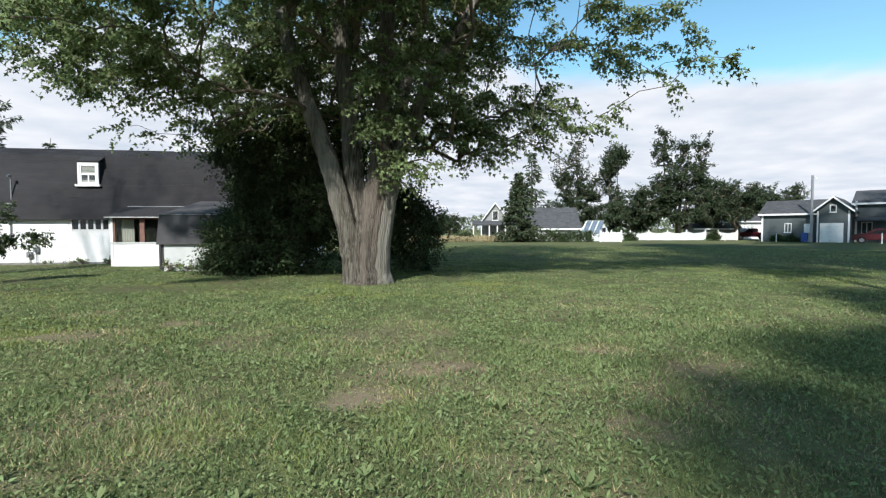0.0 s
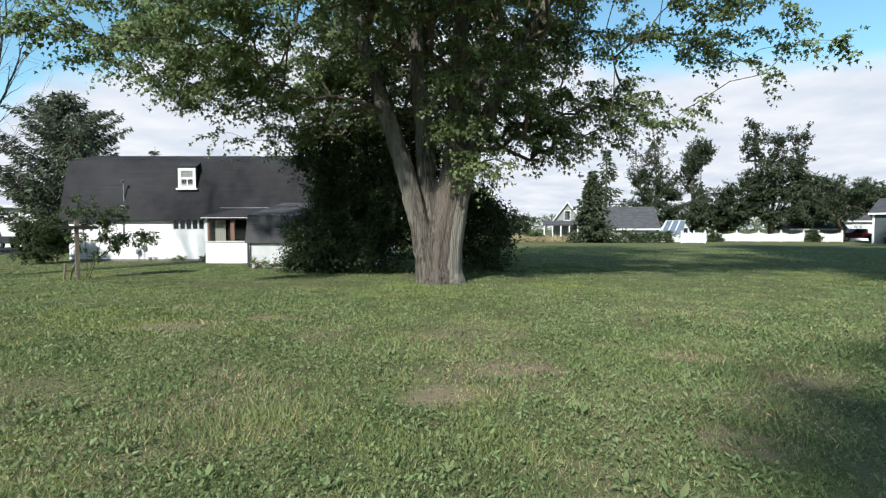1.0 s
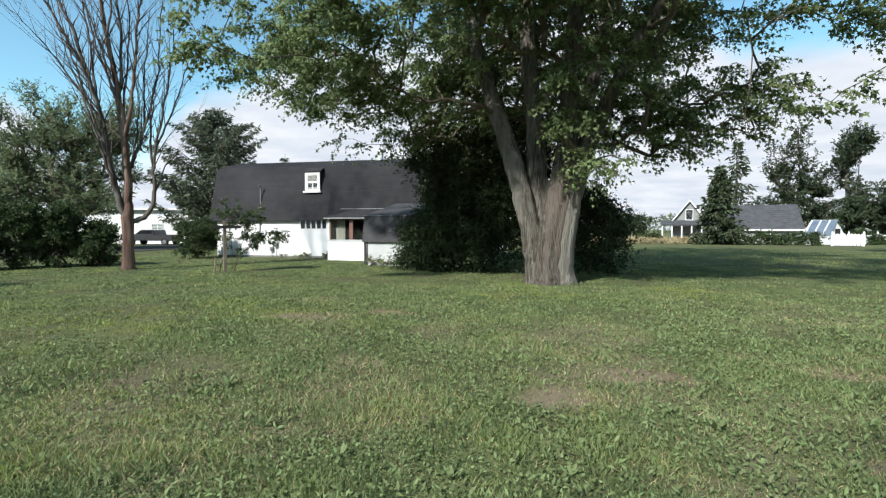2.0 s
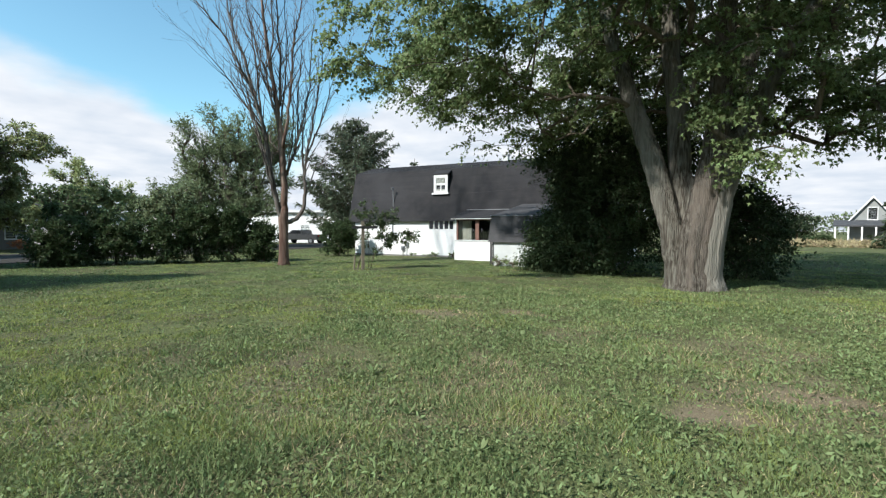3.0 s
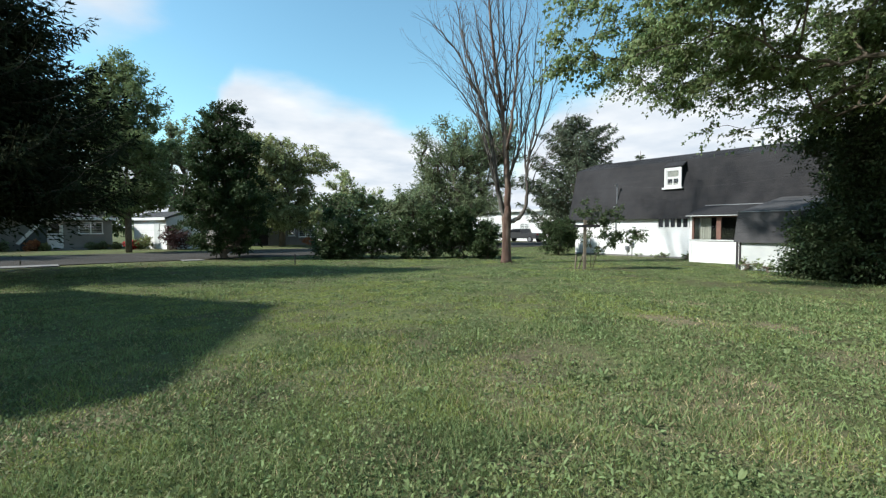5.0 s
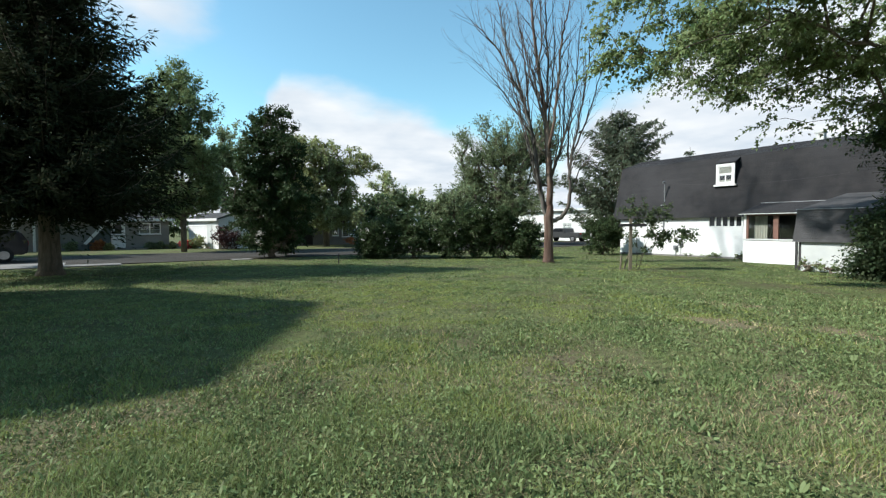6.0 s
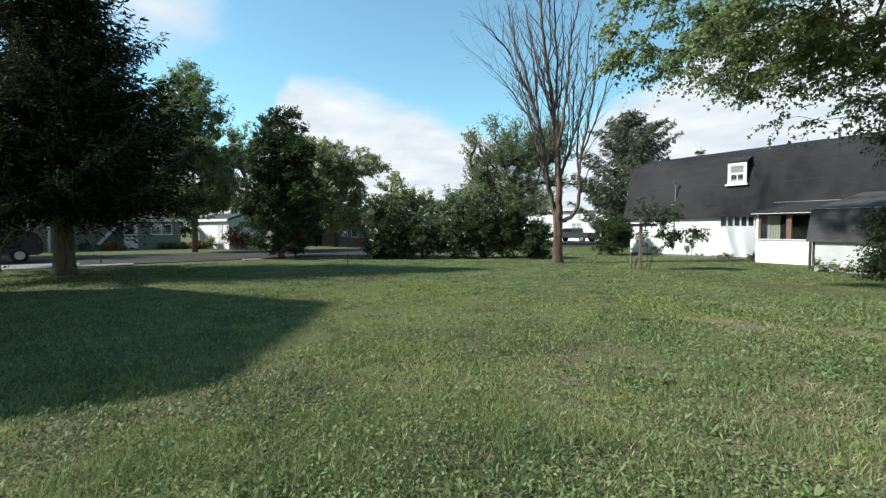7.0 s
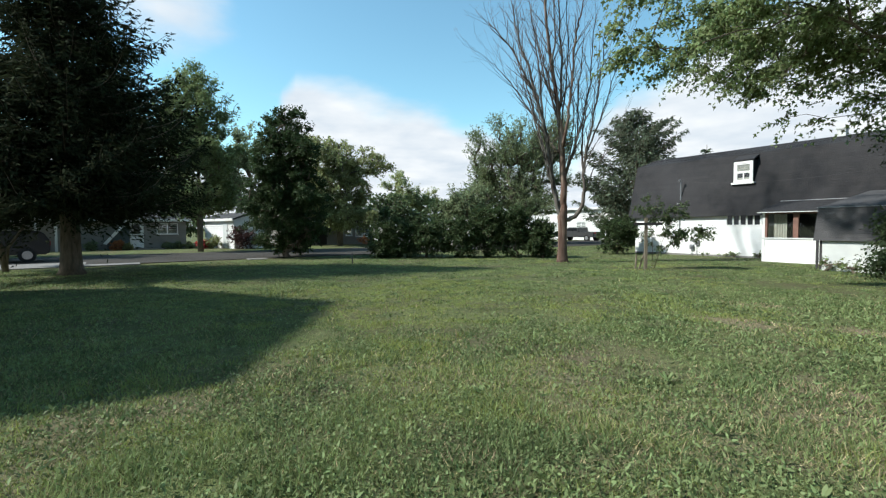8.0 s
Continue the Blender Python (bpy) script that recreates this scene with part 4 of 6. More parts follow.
    part("upper_crown", leaves("upper_crown", where, 0.42, rng, T_LEAF, 0.5, 0.4, aim), M_maple, t)
    # a dead twig that hangs free
    vine = Geo().tube([(4.6, -1.2, 6.6), (4.75, -1.25, 5.6), (4.72, -1.3, 4.9), (4.62, -1.3, 4.2), (4.65, -1.3, 3.75)], [0.012, 0.014, 0.013, 0.011, 0.006], 5)
    vine.tube([(4.62, -1.3, 4.2), (4.72, -1.3, 3.85), (4.85, -1.3, 3.68)], [0.01, 0.008, 0.005], 4)
    part("hanging_twig", vine, M_barkdark, t)


silver_maple()

# bushes behind and beside the maple
for i, (x, y, blobs, n) in enumerate([
        (-7.4, 17.1, [(0.25, 0.1, 1.2, 1.1, 1.1, 1.1), (-0.2, -0.2, 0.6, 0.95, 0.9, 0.6), (0.9, 0.5, 3.3, 1.1, 1.1, 1.2)], 200),
        (-5.0, 17.6, [(0, 0, 2.0, 1.9, 1.6, 2.0), (0.3, 0, 4.0, 1.6, 1.4, 1.8)], 260),
        (-6.2, 19.2, [(0, 0, 2.4, 1.7, 1.6, 2.4), (0.3, 0, 4.6, 1.3, 1.3, 1.6)], 220),
        (-2.8, 18.2, [(0, 0, 2.2, 2.0, 1.6, 2.2), (-0.6, 0, 4.4, 1.7, 1.4, 2.0)], 280),
        (-6.7, 18.3, [(0, 0, 3.3, 1.3, 1.2, 1.5), (-0.5, -0.2, 4.6, 1.2, 1.0, 0.9), (0.2, 0, 1.4, 0.8, 0.8, 1.2)], 240),
        (-6.3, 17.0, [(0, 0, 0.75, 1.5, 0.9, 0.75), (-1.0, 0.3, 0.6, 0.9, 0.8, 0.6)], 150),
        (-1.0, 18.6, [(-0.1, 0, 1.5, 1.15, 1.3, 1.5), (-0.5, 0, 2.5, 1.0, 1.0, 1.1)], 170)]):
    bush("bush", "dense dark green bush growing beside the house" if i < 4 and i != 3 else "dense dark green bush growing behind the maple", pose(x, y, 0), blobs, n, 100, 0.33, 0.11, M_shrub, 20 + i, group="bushes behind the maple", flat=1.0)


# dead tree: a bare red trunk that splits into many upright grey limbs
def dead_tree():
    rng = np.random.RandomState(5)
    t = thing("dead_tree", "tall dead tree with bare upright grey limbs", "tree", pose(-17.55, 12.75, 0))
    g = Geo()
    P = [(0, 0, -0.1), (0, 0, 0.15), (0.02, 0, 0.5), (0.02, 0, 0.9), (0.0, 0.02, 1.3), (0.0, 0.02, 1.7), (0.0, 0.0, 2.0), (0.02, 0.02, 2.3), (0.03, 0.02, 2.6)]
    g.tube(P, [0.30, 0.225, 0.2, 0.19, 0.19, 0.2, 0.215, 0.18, 0.1], 16)
    for i, v in enumerate(g.v):
        k = 1 + 0.07 * math.sin((i % 16) / 16 * 6 * math.pi + v[2] * 1.3) + rng.uniform(-0.04, 0.04)
        g.v[i] = (v[0] * k, v[1] * k, v[2])
    part("trunk", g, M_barkred, t, "red-brown trunk with the bark gone", smooth=True)
    right = np.array([math.cos(radians(54)), math.sin(radians(54)), 0])
    fwd = np.array([-right[1], right[0], 0])
    twigs = Geo()

    def twig(p, d, r, length, depth):
        n = max(3, int(length / 0.3))
        path, rad = [np.array(p)], [r]
        for i in range(n):
            d = d + rng.normal(size=3) * 0.09 + np.array([0, 0, 0.07])
            d = d / np.linalg.norm(d)
            path.append(path[-1] + d * length / n)
            rad.append(max(0.004, r * (1 - (i + 1) / n * 0.8)))
            if depth and i > 0 and rng.uniform() < 0.4:
                twig(path[-1], d * 0.8 + rng.normal(size=3) * 0.4, rad[-1] * 0.65, length * rng.uniform(0.3, 0.6), depth - 1)
        twigs.tube(path, rad, 4 if r > 0.02 else 3)

    # main limbs: first radius, lean away from the lawn, then (sideways, height) along each
    LIMBS = [
        (0.17, 0.0, [(0.03, 1.9), (0.05, 2.6), (0.03, 4.2), (-0.14, 5.8), (-0.22, 6.7), (-0.48, 8.5), (-0.7, 10.1), (-0.8, 11.5), (-0.9, 13.4)]),
        (0.075, 0.04, [(-0.2, 6.2), (-0.08, 7.0), (-0.06, 8.5), (-0.14, 10.0), (-0.2, 11.6), (-0.15, 13.2)]),
        (0.12, 0.10, [(-0.06, 1.9), (-0.18, 2.5), (-0.38, 3.3), (-0.6, 4.8), (-0.82, 6.1), (-1.1, 7.2), (-1.5, 8.7), (-1.9, 9.8), (-2.15, 10.8), (-2.4, 12.4)]),
        (0.10, -0.08, [(-0.1, 2.0), (-0.28, 2.8), (-0.5, 3.8), (-0.66, 5.4), (-1.0, 6.8), (-1.5, 7.9), (-2.1, 9.1), (-2.7, 9.9), (-3.3, 10.5)]),
        (0.105, -0.03, [(0.08, 1.85), (0.34, 1.9), (0.64, 2.12), (0.84, 2.5), (0.91, 3.1), (0.87, 3.7), (0.92, 4.5), (1.17, 5.8), (1.44, 7.2), (1.6, 8.3), (1.7, 9.6)]),
        (0.065, 0.10, [(0.06, 3.6), (0.26, 4.3), (0.49, 4.9), (0.6, 5.5), (0.64, 6.7), (0.68, 7.9), (0.83, 8.9), (0.9, 10.6)]),
        (0.07, -0.12, [(0.02, 5.0), (0.2, 6.2), (0.38, 7.6), (0.43, 8.9), (0.6, 9.8), (0.78, 10.7), (0.9, 12.0)]),
        (0.05, 0.06, [(0.87, 3.7), (0.78, 4.9), (0.89, 6.0), (1.0, 7.0), (1.25, 8.2)]),
        (0.05, -0.14, [(-0.3, 2.9), (-0.66, 4.1), (-1.0, 5.4), (-1.3, 6.5), (-1.6, 7.4), (-1.85, 8.8)]),
        (0.055, 0.08, [(-0.82, 6.1), (-0.92, 7.1), (-1.05, 8.6), (-1.3, 10.2), (-1.5, 11.9)]),
        (0.055, -0.06, [(-0.14, 5.8), (-0.42, 6.9), (-0.8, 8.0), (-1.1, 9.4), (-1.25, 11.0)]),
        (0.045, -0.1, [(-0.48, 8.5), (-0.32, 9.5), (-0.4, 11.0), (-0.35, 12.6)]),
        (0.03, 0.05, [(0.9, 2.9), (1.3, 4.0), (1.75, 4.6), (2.3, 5.0)]),
        (0.04, -0.05, [(0.1, 3.9), (0.4, 5.2), (0.45, 6.6), (0.3, 7.8)]),
        (0.05, 0.12, [(-0.5, 4.0), (-0.85, 5.2), (-1.25, 6.6), (-1.7, 8.2), (-2.0, 9.8), (-2.1, 11.6)]),
        (0.045, -0.1, [(-0.66, 5.4), (-1.2, 6.3), (-1.9, 7.4), (-2.6, 8.3), (-3.2, 8.9)]),
        (0.05, 0.05, [(0.04, 4.4), (-0.1, 5.8), (0.1, 7.4), (0.2, 9.2), (0.1, 11.2), (0.2, 13.0)]),
        (0.045, 0.02, [(0.92, 4.5), (1.3, 5.5), (1.75, 6.8), (2.1, 8.0), (2.3, 9.4)]),
        (0.045, -0.07, [(0.49, 4.9), (0.85, 6.2), (1.1, 7.6), (1.2, 9.2), (1.35, 10.8)]),
        (0.045, 0.09, [(-0.22, 6.7), (-0.62, 7.9), (-0.95, 9.2), (-1.35, 10.6), (-1.6, 12.2)]),
    ]
    for nr, (r0, lean, way) in enumerate(LIMBS):
        P, top = [], way[-1][1]
        for i in range(len(way) - 1):
            for k in range(4):
                s = k / 4
                u = way[i][0] + (way[i + 1][0] - way[i][0]) * s
                z = way[i][1] + (way[i + 1][1] - way[i][1]) * s
                P.append(right * u + fwd * (lean * (z - way[0][1]) + (lean * (way[0][1] - 1.9) if nr else 0) * 0.3) + np.array([0, 0, z]) + rng.normal(size=3) * 0.018)
        R = [max(0.008, r0 * (1 - 0.86 * i / len(P)) * rng.uniform(0.93, 1.07)) for i in range(len(P))]
        part("limb", Geo().tube(P, R, 9), M_barkred if nr in (0, 6) else M_deadwood, t, "limb with peeling brown bark" if nr == 0 else "", smooth=True)
        for i in range(4, len(P)):
            for _ in range(int(P[i][2] > 3.6) + int(P[i][2] > 5.5 and rng.uniform() < 0.5)):
                a = rng.uniform(0, 2 * math.pi)
                d = P[i] - P[i - 1]
                d = d / np.linalg.norm(d) * 0.9 + (right * math.cos(a) * (1.1 if P[i][2] > 7 else 0.8) + fwd * math.sin(a)) * 0.45
                twig(P[i], d, min(0.028, R[i] * 0.6), rng.uniform(0.6, 2.1), 2)
    tagged(part("twig_mass", twigs, M_deadwood, t, smooth=True), kind="stuff")


dead_tree()

# spruce, and the trees along the street
drooping_spruce("spruce_tree", "tall dark spruce with drooping branches over the lawn", pose(-20.4, -5.7, 0), 12.4, 4.15, 2.1, 0.30, 56, 3, M_spruce, M_barkdark, 1.6)
broadleaf("tree", "small forked tree with a dark crown by the street", pose(-22.6, -8.3, 0), [[(0, 0, -0.1), (0.05, 0.1, 0.9), (-0.1, 0.5, 1.6), (-0.2, 1.0, 3.0)], [(0, 0, -0.1), (0, -0.1, 0.9), (0.1, -0.5, 1.7), (0.2, -0.8, 3.0)]], 0.11,
          [(0, 0, 4.0, 2.5, 2.5, 2.0), (-1.5, -1.0, 3.4, 2.0, 2.0, 1.4)], 150, 34, 0.32, 0.12, M_shrub, M_barkdark, 11)
broadleaf("pear_tree", "narrow cone-shaped tree with dark leaves down to the ground", pose(-27.1, 2.0, 0), [[(0, 0, -0.1), (0, 0, 1.5), (0.05, 0, 4.0), (0, 0, 8.0)]], 0.2,
          [(0, 0, 2.1, 2.3, 2.4, 2.0), (0, 0, 3.7, 2.4, 2.5, 1.8), (0, 0, 5.2, 2.05, 2.15, 1.6), (0, 0, 6.4, 1.6, 1.65, 1.2), (0, 0, 7.3, 1.1, 1.1, 0.9)], 560, 54, 0.24, 0.115, M_pear, M_barkdark, 12, up=0.5, floor=-1, lobes=2, lift=0.25, sag=0.0)
broadleaf("tree", "tall green tree standing before the grey house", pose(-36.9, -2.95, 0), [[(0, 0, -0.1), (0, 0, 2.4), (0.1, 0, 6.0), (0, 0, 11)]], 0.19,
          [(0, -0.2, 3.7, 2.8, 2.9, 1.5), (0, -0.2, 6.2, 3.0, 3.2, 2.6), (0, -0.2, 9.0, 2.5, 2.7, 2.5), (0, 0, 11.0, 1.4, 1.5, 1.3)], 460, 40, 0.42, 0.17, M_treemid, M_barkdark, 13, floor=2.2, lift=0.7, fuzz=0.06, sag=-0.08, shell=0.2, lobes=3)
broadleaf("tree", "distant tree with upright feathery shoots", pose(-55, -0.6, 0), [[(0, 0, -0.1), (0, 0, 5.0), (0, 0, 12)]], 0.3,
          [(0, 0, 8.5, 2.8, 2.8, 4.3)], 110, 40, 0.5, 0.24, M_treegrey, M_barkdark, 14, floor=2.2, lift=0.9, fuzz=0.07, sag=-0.08)
broadleaf("maple_tree", "broad maple beyond the street with yellow-green leaves", pose(-43.2, 7.7, 0), [[(0, 0, -0.1), (0, 0, 2.2), (0.1, 0, 5.0), (0, 0, 9)]], 0.28,
          [(0, -0.2, 4.6, 3.4, 3.6, 3.0), (-0.2, 0.3, 7.4, 2.8, 3.4, 2.6), (0.3, 3.0, 7.2, 1.6, 1.8, 1.3), (0.2, -2.2, 8.4, 1.6, 1.6, 1.6), (0.6, 0.6, 2.9, 3.2, 3.4, 1.3), (0, -2.6, 5.4, 2.4, 2.2, 3.0)], 560, 34, 0.38, 0.21, M_treelight, M_barkdark, 15, floor=1.6, shell=0.15, sag=0.35)
broadleaf("tree", "pale green tree far beyond the hedge", pose(-71.5, 22.5, 0), [[(0, 0, -0.1), (0, 0, 3), (0, 0, 9)]], 0.3,
          [(0, 0, 6.0, 3.0, 2.8, 4.5), (0.5, 3.6, 5.0, 2.0, 2.0, 3.2)], 170, 36, 0.5, 0.3, M_treelime, M_barkdark, 16, floor=2.0, lift=0.3, fuzz=0.07, sag=-0.08)
conifer("spruce_tree", "small dark conifer far beyond the hedge", pose(-79, 31, 0), 7.8, 1.8, 1.0, 0.15, 14, 17, M_spruceg, M_barkdark, 0.5, 0.1, 0.1, 0.6, 6)
HEDGE = [(-24.1, 6.8, 1.25, 2.05), (-23.5, 8.6, 1.3, 1.95), (-22.8, 10.2, 1.25, 2.15), (-22.3, 11.6, 1.05, 2.75), (-21.5, 12.6, 1.05, 2.65), (-20.7, 13.75, 0.95, 1.9)]
for i, (x, y, r, h) in enumerate(HEDGE):
    bush("hedge_bush", "leafy hedge bush with pale flowers" if i in (0, 1, 2) else "rounded leafy hedge bush", pose(x, y, 0), [(0, 0, h * 0.48, r, r * 0.95, h * 0.5), (0.2, 0.1, h * 0.72, r * 0.6, r * 0.6, h * 0.3)], 190, 70, 0.2, 0.105, M_hedge, 40 + i, group="hedge bushes")
    if i in (0, 1, 2):
        rng = np.random.RandomState(400 + i)
        q = in_crown([(0, 0, h * 0.5, r, r, h * 0.5)], 26, rng, 0.9)
        q = q[q[:, 2] > 0.4]
        q = np.repeat(q, 6, 0) + rng.normal(size=(6 * len(q), 3)) * 0.03
        tagged(part("flowers", leaves("flowers", q, 0.085, rng, T_LEAF, 0.2, 0.0), M_flower, bpy.data.objects["hedge_bush" if i == 0 else "hedge_bush.%03d" % i]), kind="stuff")
conifer("conifer_bush", "small feathery conical bush at the end of the hedge", pose(-25.4, 6.9, 0), 2.75, 0.95, 0.05, 0.05, 22, 57, M_hedge, M_barkdark, 0.17, 0.05, 0.1, 0.14, 6, 0.8, "bush")
bush("round_bush", "round clipped dense bush near the house", pose(-21.4, 19.3, 0), [(0, 0, 1.0, 1.2, 1.2, 1.0), (0.1, 0.1, 1.4, 0.95, 0.95, 0.8)], 300, 74, 0.13, 0.085, M_hedge, 50)
broadleaf("tree", "tall grey-green tree rising behind the hedge", pose(-39.2, 23.8, 0), [[(0, 0, -0.1), (0, 0, 3), (0.3, 0, 7), (0, 0, 11.5)], [(0.3, 0, 2.0), (-1.0, -1.5, 5), (-1.6, -2.6, 8.5)], [(0, 0.3, 2.0), (1.0, 1.5, 5), (1.4, 2.6, 9.5)]], 0.4,
          [(0, 0, 8.2, 3.4, 3.4, 3.8), (-1.6, -2.8, 7.0, 2.2, 2.2, 3.2), (1.6, 2.8, 8.6, 2.0, 2.2, 3.4), (0, 0, 4.6, 4.0, 4.0, 2.4)], 460, 34, 0.6, 0.24, M_treegrey, M_barkdark, 18, T_NEEDLE2, floor=2.0, up=0.4, droop=-0.2, flat=0.9, lift=0.7, fuzz=0.06, sag=-0.08, shell=0.2, lobes=3)
broadleaf("tree", "low green tree behind the hedge", pose(-38.5, 18.0, 0), [[(0, 0, -0.1), (0, 0, 2), (0, 0, 4)]], 0.2, [(0, 0, 3.4, 2.6, 2.6, 2.2)], 110, 34, 0.4, 0.2, M_treegrey, M_barkdark, 19, floor=1.0, lift=0.2, fuzz=0.07, sag=-0.08, shell=0.2, lobes=3)
conifer("spruce_tree", "big loose conifer behind the white house", pose(-30.2, 29.2, 0), 11.0, 4.5, 0.2, 0.26, 34, 21, M_spruceg, M_barkdark, 0.34, -0.5, 0.12, 0.22, 9, 0.36)
conifer("spruce_tree", "top of a conifer behind the roof", pose(-37.9, 46.5, 0), 10.4, 2.6, 1.0, 0.2, 16, 22, M_spruceg, M_barkdark, 0.6, 0.05, 0.1, 0.7, 6)

# beyond the field
broadleaf("tree", "low dark tree at the end of the field", pose(0.6, 76, 0), [[(0, 0, -0.1), (0, 0, 1.5), (0, 0, 3)]], 0.2, [(0, 0, 2.6, 2.4, 2.2, 2.2), (-3, 1, 2.0, 2.0, 2, 1.7)], 120, 26, 0.4, 0.24, M_treefar, M_barkdark, 61, floor=1.0)
conifer("spruce_tree", "dense green spruce beside the far farmhouse", pose(8.9, 58.8, 0), 8.6, 3.1, 0.2, 0.2, 26, 62, M_sprucegreen, M_barkdark, 0.55, 0.15, 0.05, 0.5, 9, 0.9)
conifer("spruce_tree", "loose tall conifer behind the far farmhouse", pose(14.0, 79, 0), 14.5, 4.4, 2.5, 0.3, 18, 63, M_sprucegreen, M_barkdark, 0.8, 0.1, 0.3, 0.8, 5, 0.9)
broadleaf("tree", "tall thin-leaved tree behind the greenhouse", pose(22.2, 83, 0), [[(0, 0, -0.1), (0, 0, 4), (0.4, 0, 9), (0, 0, 16)], [(0, 0, 3), (-2, 0, 8), (-2.6, 0, 12)]], 0.35, [(0, 0, 9, 4.0, 3.6, 4.6), (0.3, 0, 14.0, 1.7, 1.6, 3.4), (-2.4, 0, 11, 1.8, 1.6, 3.0), (-2.5, 0, 6, 2.6, 2, 2.5)], 260, 20, 0.6, 0.28, M_treefar, M_barkdark, 64, floor=2.5, lift=0.35, fuzz=0.07, sag=-0.08)
broadleaf("tree", "pale-trunked tree with feathery leaves on top", pose(27.3, 80, 0), [[(0, 0, -0.1), (0, 0, 5), (-0.4, 0, 10), (-0.6, 0, 14)], [(0.2, 0, 1), (0.9, 0, 6), (1.0, 0, 13)]], 0.3, [(0.2, 0, 12.2, 2.4, 2.2, 3.0), (1.6, 0, 13.4, 1.4, 1.4, 1.6), (-0.8, 0, 9.0, 1.7, 1.5, 2.4), (0.6, 0, 6.0, 1.3, 1.2, 2.0)], 170, 22, 0.6, 0.28, M_treefar, M_bark, 65, floor=4.0, droop=0.0, lift=0.3, fuzz=0.07, sag=-0.08)
broadleaf("tree", "dense low trees behind the white fence", pose(26.5, 76, 0), [[(0, 0, -0.1), (0, 0, 2), (0, 0, 6)]], 0.3, [(0, 0, 3.6, 4.6, 3.0, 3.8), (-4.5, 1, 2.8, 3.6, 2.6, 3.2), (4.0, 0, 3.6, 3.0, 2.6, 3.4)], 330, 28, 0.5, 0.26, M_treefar, M_barkdark, 66, floor=0.5)
broadleaf("tree", "great spreading tree behind the white fence", pose(34.6, 72, 0), [[(0, 0, -0.1), (0, 0, 3), (0.3, 0, 8), (0, 0, 14)], [(0, 0, 3), (-2, 0, 8), (-2.6, 0, 14)], [(0, 0, 3), (2, -0.5, 8), (3, -0.5, 14)]], 0.45,
          [(0, 0, 7.5, 5.0, 4.4, 5.5), (2.2, 0, 12.8, 2.4, 2.2, 3.0), (-2.0, 0, 12.6, 2.6, 2.2, 3.0), (-3.5, 0, 5, 3.4, 3, 4.2), (3.8, -2, 5.4, 3.6, 3.6, 4.2)], 600, 28, 0.5, 0.29, M_treefar, M_barkdark, 67, floor=1.0, lift=0.3, fuzz=0.07, sag=-0.08)
broadleaf("tree", "rounded bright green tree beside the blue-grey garage", pose(39.6, 66, 0), [[(0, 0, -0.1), (0, 0, 2), (0, 0, 6)]], 0.35, [(0, 0, 5.2, 3.6, 3.6, 3.2), (2.0, -0.8, 5.6, 2.0, 2.2, 2.6), (-3, 1, 4.8, 2.6, 2.6, 3.0)], 330, 26, 0.45, 0.24, M_treefar, M_barkdark, 68, floor=1.5)
broadleaf("tree", "rounded tree behind the blue-grey garage", pose(51.5, 76, 0), [[(0, 0, -0.1), (0, 0, 2), (0, 0, 6)]], 0.35, [(0, 0, 5.4, 4.2, 4.0, 3.4)], 170, 26, 0.5, 0.26, M_treefar, M_barkdark, 69, floor=1.5)


# ---- posts, sapling and small things on the lawn ----
def clothes_post():
    t = thing("clothes_post", "weathered wooden post with a dark crossbar on the lawn", "post", pose(-13.25, 13.2, 0, 0, 0, 57))
    part("post", Geo().prism([(-0.05, -0.05), (0.05, -0.05), (0.05, 0.05), (-0.05, 0.05)], -0.1, 1.86, "z"), M_postwood, t)
    part("crossbar", Geo().box(-0.42, 0.52, -0.09, -0.05, 1.58, 1.68), M_black, t)
    part("stake", Geo().tube([(-0.34, 0.05, -0.05), (-0.3, 0.05, 0.55)], [0.035, 0.03], 6), M_postwood, t)
    part("brace", Geo().tube([(-0.2, 0.2, -0.05), (-0.03, 0.04, 0.62)], [0.03, 0.025], 6), M_postwood, t)


clothes_post()
broadleaf("apple_sapling", "young apple tree with thin stems and sparse leaves beside the post", pose(-13.5, 13.75, 0, 0, 0, 47), [[(0, 0, -0.05), (0.02, 0, 0.8), (-0.05, 0, 1.5), (-0.1, 0, 2.3)], [(0.05, 0, -0.05), (0.25, 0.1, 0.6), (0.8, 0.1, 1.0), (1.5, 0.1, 1.2), (1.9, 0.1, 1.35)], [(0.03, 0, 0.1), (0.3, -0.1, 0.9), (0.6, -0.1, 1.7), (0.8, 0, 2.2)]], 0.02,
          [(-0.15, 0, 2.2, 0.5, 0.4, 0.4), (0.75, 0, 2.0, 0.55, 0.5, 0.5), (1.5, 0.1, 1.3, 0.6, 0.4, 0.3), (0.8, 0, 1.1, 0.6, 0.5, 0.45), (0.1, 0, 1.3, 0.45, 0.4, 0.5)], 110, 12, 0.13, 0.09, M_tree, M_barkdark, 71, floor=0.4, thin=0.005)
t = thing("stake", "short dark stake in the grass", "stake", pose(-20.9, 4.2, 0))
part("rod", Geo().tube([(0, 0, -0.05), (0, 0, 0.42)], [0.025, 0.025], 6).tube([(0, 0, 0.42), (0, 0, 0.46)], [0.04, 0.03], 6), M_black, t)
